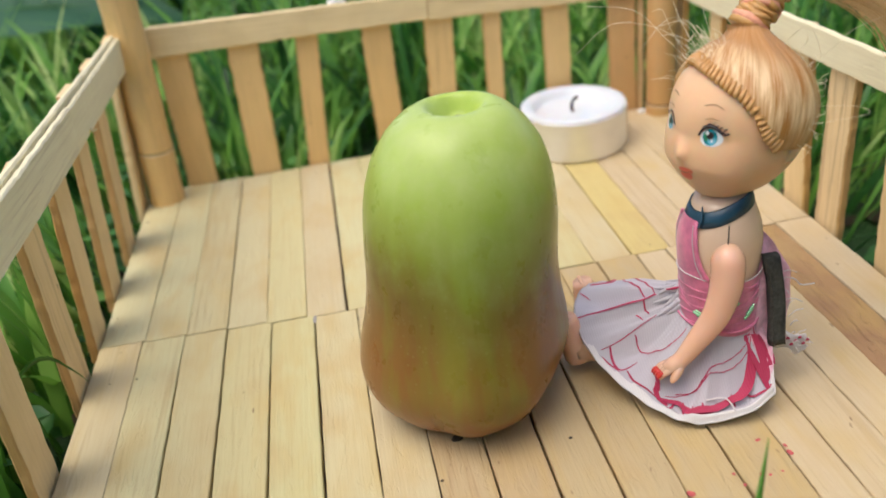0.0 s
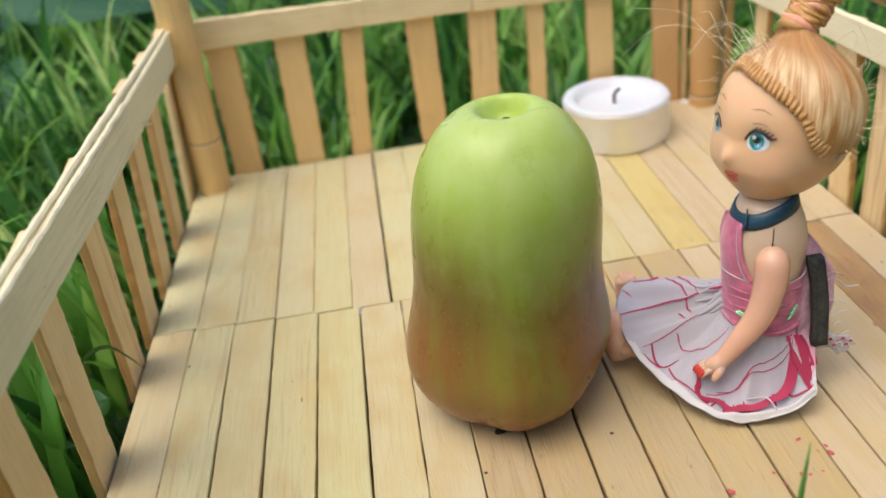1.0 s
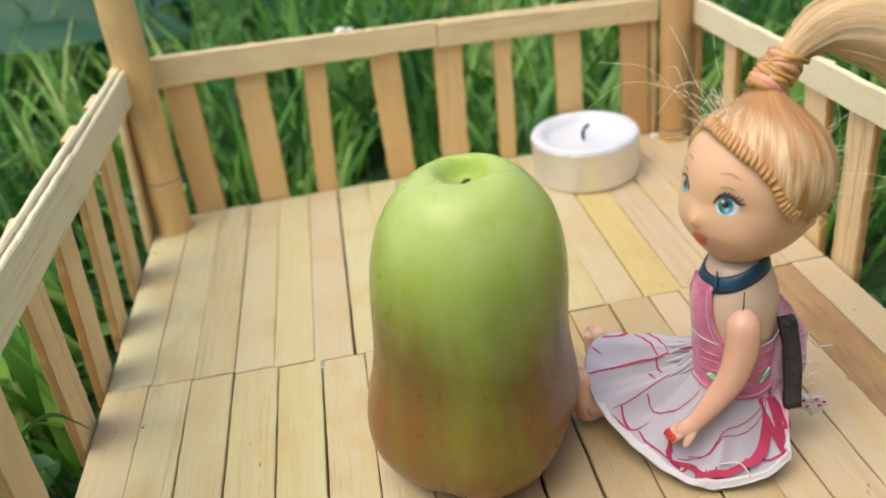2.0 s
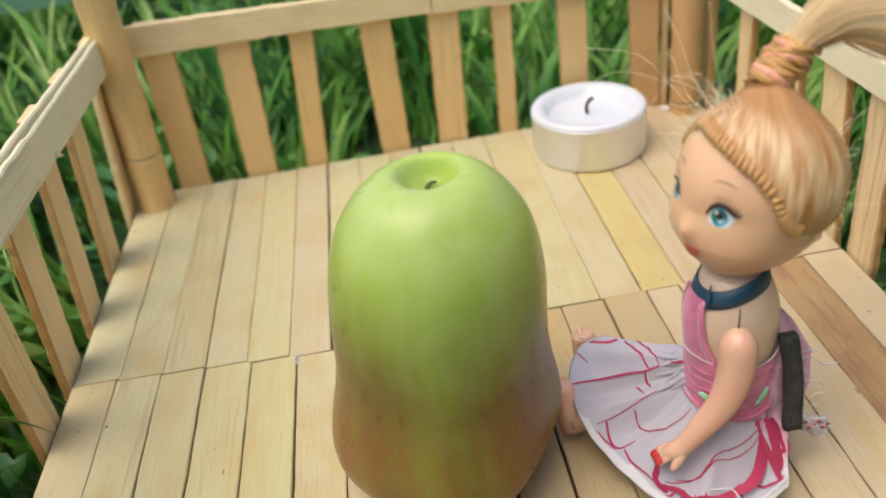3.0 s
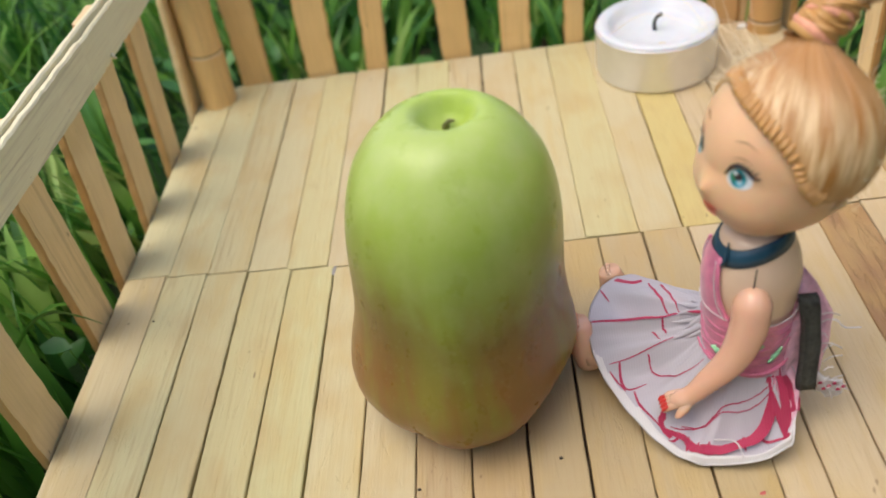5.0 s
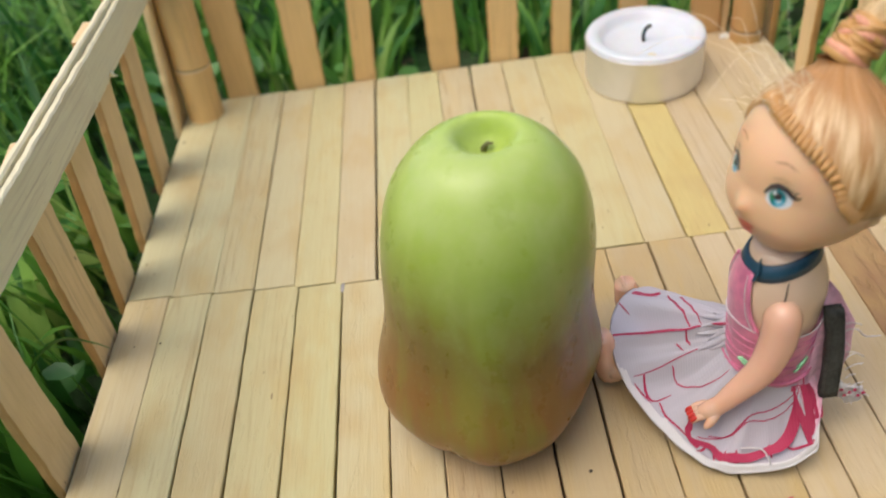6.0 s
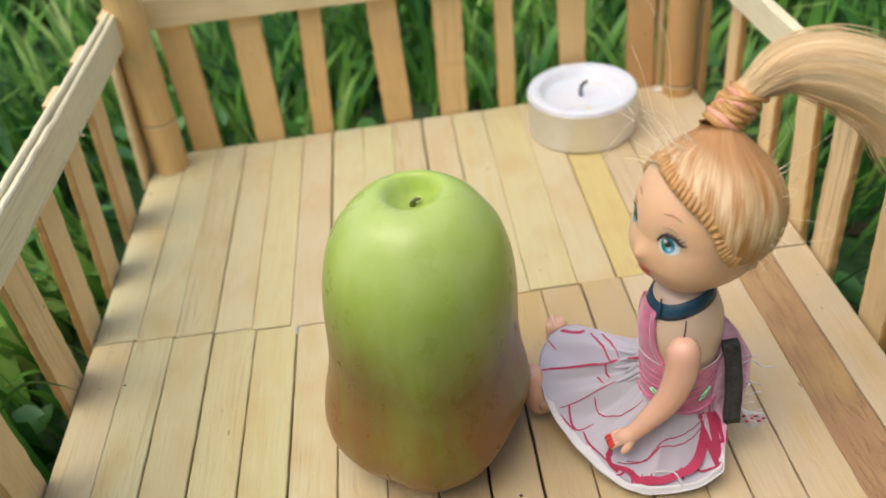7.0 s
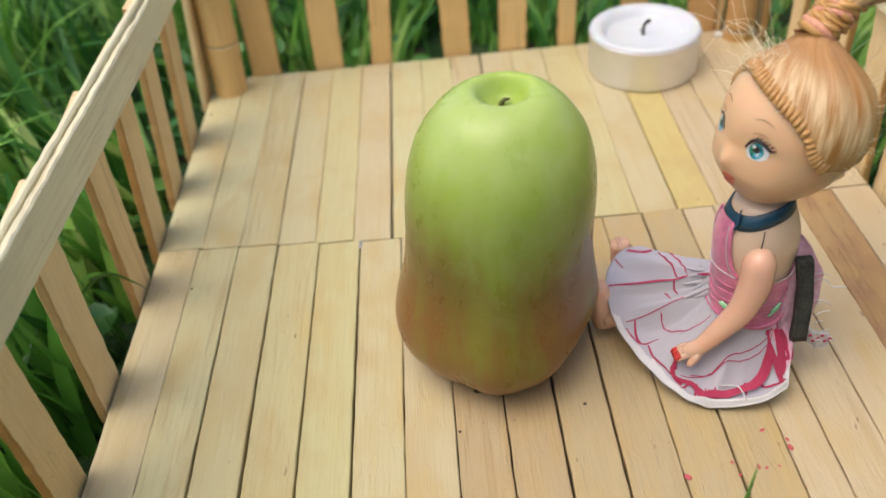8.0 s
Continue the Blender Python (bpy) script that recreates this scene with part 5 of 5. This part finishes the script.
    # gathers at the waist
    ring = [tp(1.55 + 0.05 * math.sin(a), a, 0.09) for a in (2 * math.pi * i / 90 for i in range(91))]
    tube(bm, ring, [0.012 + 0.014 * math.sin(i * 1.9) ** 2 for i in range(91)], 6, PINK)
    # fastener strip down the back, the pink flap it is sewn to and frayed cloth below
    ctr = curve_pts([(8.42, -4.97, 2.72), (8.50, -5.12, 1.95), (8.48, -5.30, 1.04)], 14)
    rings = [[c + Vector((dx * (0.8 + 0.05 * math.sin(i)), dy, 0)) for dx, dy in ((-0.16, 0.05), (-0.18, -0.07), (-0.14, -0.11), (0.14, -0.12), (0.18, -0.09), (0.18, 0.05))] for i, c in enumerate(ctr)]
    ring_skin(bm, rings, mat=PAD)
    for side in (-0.10, 0.12):
        tube(bm, [c + Vector((side, -0.125, 0)) for c in ctr], [0.012] * len(ctr), 5, PAD)
    rings = []
    for j in range(25):
        f = j / 24
        z = 3.04 - 1.94 * f
        xr = interp(f, [0, 0.12, 0.4, 0.75, 1], [8.40, 8.58, 8.86, 8.84, 8.74])
        y = interp(f, [0, 0.4, 1], [-4.72, -4.90, -5.18])
        pts = []
        for i in range(9):
            g = i / 8
            pts.append(Vector((8.16 + (xr - 8.16) * g, y + 0.05 * math.sin(9 * g + 5 * f) + 0.02 * math.sin(21 * f + 3 * g), z + 0.03 * math.sin(6 * g + 2))))
        rings.append(pts + [p + Vector((0, 0.03, 0)) for p in reversed(pts)])
    ring_skin(bm, rings, mat=FLAP)
    rings = []
    for j in range(15):
        f = j / 14
        mid = Vector((8.56 + 0.52 * f, -5.22 - 0.10 * f, 1.02 - 0.16 * f + 0.05 * math.sin(7 * f)))
        hgt = 0.20 + 0.05 * math.sin(9 * f + 1)
        pts = [mid + Vector((0, 0.05 * math.sin(5 * g + 8 * f), hgt * g)) for g in (-1, -0.5, 0, 0.5, 1)]
        rings.append(pts + [p + Vector((0, 0.03, 0)) for p in reversed(pts)])
    ring_skin(bm, rings, mat=WHITE)
    for q in range(7):
        p = Vector((8.62 + 0.07 * q, -5.30 - 0.012 * q, 0.98 + 0.08 * math.sin(q * 2.1)))
        add_limb(bm, PRINT, [p, p + Vector((0.03, -0.01, 0.03)), p + Vector((0.06, -0.005, 0.0))], [0.012, 0.026, 0.012], 6, 4)
    for q in range(16):
        p = Vector((8.70 + 0.024 * q, -5.20 - 0.01 * q, 0.92 + r.uniform(-0.14, 0.16)))
        e = Vector((r.uniform(0.02, 0.22), r.uniform(-0.1, 0.05), r.uniform(-0.14, 0.10)))
        tube(bm, curve_pts([p, p + e * 0.5 + Vector((0, 0, 0.02)), p + e], 5), [0.008] * 6, 4, WHITE)
    p = Vector((8.80, -4.9, 2.10))
    tube(bm, curve_pts([p, p + Vector((0.15, -0.05, -0.02)), p + Vector((0.28, -0.08, -0.16)), p + Vector((0.52, -0.1, -0.17))], 10), [0.013] * 11, 5, WHITE)
    for q in range(9):
        p = Vector((8.62 + 0.02 * q, -5.0 - 0.05 * q, 2.3 - 0.16 * q))
        e = Vector((r.uniform(0.1, 0.4), r.uniform(-0.1, 0.1), r.uniform(-0.15, 0.15)))
        tube(bm, curve_pts([p, p + e * 0.5 + Vector((0, 0, 0.05)), p + e], 6), [0.009] * 7, 4, WHITE)
    a, b = Vector(skirt_pt(5.0, 0.62, 0.03)), Vector(skirt_pt(5.3, 0.95, 0.03))
    tube(bm, curve_pts([a + Vector((-0.2, 0, 0.02)), a.lerp(b, 0.3) + Vector((0.05, 0, 0.08)), b], 8), [0.014] * 9, 5, WHITE)
    bmesh.ops.recalc_face_normals(bm, faces=bm.faces)
    ob = finish("doll", bm, mats)
    tagged(ob, "small seated blonde doll in a pink top and printed white skirt", "doll")
    return ob


build_doll()


# ---- small litter on the floor ----
def build_crumbs():
    r = random.Random(21)
    for x, y, s in ((7.58, -6.54, 0.07), (7.95, -6.79, 0.06), (7.94, -6.96, 0.10), (7.26, -7.3, 0.07), (7.39, -7.34, 0.05), (7.62, -7.32, 0.04), (6.0, -7.38, 0.11), (6.84, -7.16, 0.05), (6.9, -7.43, 0.05)):
        bm = bmesh.new()
        bmesh.ops.create_icosphere(bm, subdivisions=2, radius=s * 0.52)
        for v in bm.verts:
            v.co *= 1 + 0.35 * noise.noise(v.co * 30 + Vector((x, y, 0)))
        bmesh.ops.scale(bm, vec=(1.4, 1.0, 0.12), verts=bm.verts)
        ob = finish("crumb", bm, M_RED)
        place(ob, Matrix.Translation((x, y, 0.012)) @ Matrix.Rotation(r.uniform(0, 3), 4, "Z"))
        tagged(ob, "tiny red crumb lying on the deck sticks", "crumb", "red crumbs on the floor")
    for x, y, s in ((4.52, -5.56, 0.035), (-3.89, -1.11, 0.03), (-4.46, -1.11, 0.02), (2.09, -5.94, 0.03)):
        bm = bmesh.new()
        bmesh.ops.create_icosphere(bm, subdivisions=1, radius=s)
        bmesh.ops.scale(bm, vec=(1.2, 1.0, 0.4), verts=bm.verts)
        ob = finish("grit", bm, M_GRIT)
        place(ob, Matrix.Translation((x, y, 0.01)))
        tagged(ob, "tiny dark speck of grit lying on the deck", "grit", "grit on the floor")


build_crumbs()


def build_blade(ctrl, half, across, label):
    bm = bmesh.new()
    pts = curve_pts(ctrl, 16)
    rings = []
    for i, p in enumerate(pts):
        w = half * (1 - (i / 16) ** 2) + 0.006
        s = Vector(across).normalized() * w
        rings.append([p - s, p + Vector((0, 0.35 * w, 0.0)), p + s, p + Vector((0, 0.55 * w, 0.0))])
    ring_skin(bm, rings)
    ob = finish("grass_blade", bm, M_BLADE)
    tagged(ob, label, "grass blade")


build_blade([(4.75, -10.75, GZ - 0.2), (5.25, -10.25, 0.2), (5.80, -9.6, 1.4), (6.30, -8.95, 2.55)], 0.11, (0.8, -0.45, 0), "single green grass blade leaning over the deck edge")
build_blade([(-7.0, -3.4, GZ - 0.2), (-6.1, -2.95, 0.6), (-5.35, -2.8, 1.7), (-4.86, -2.55, 1.88), (-4.72, -1.95, 1.1), (-4.68, -1.56, 0.5)], 0.085, (0.25, -0.2, 1), "thin grass blade bending in between two railing sticks")
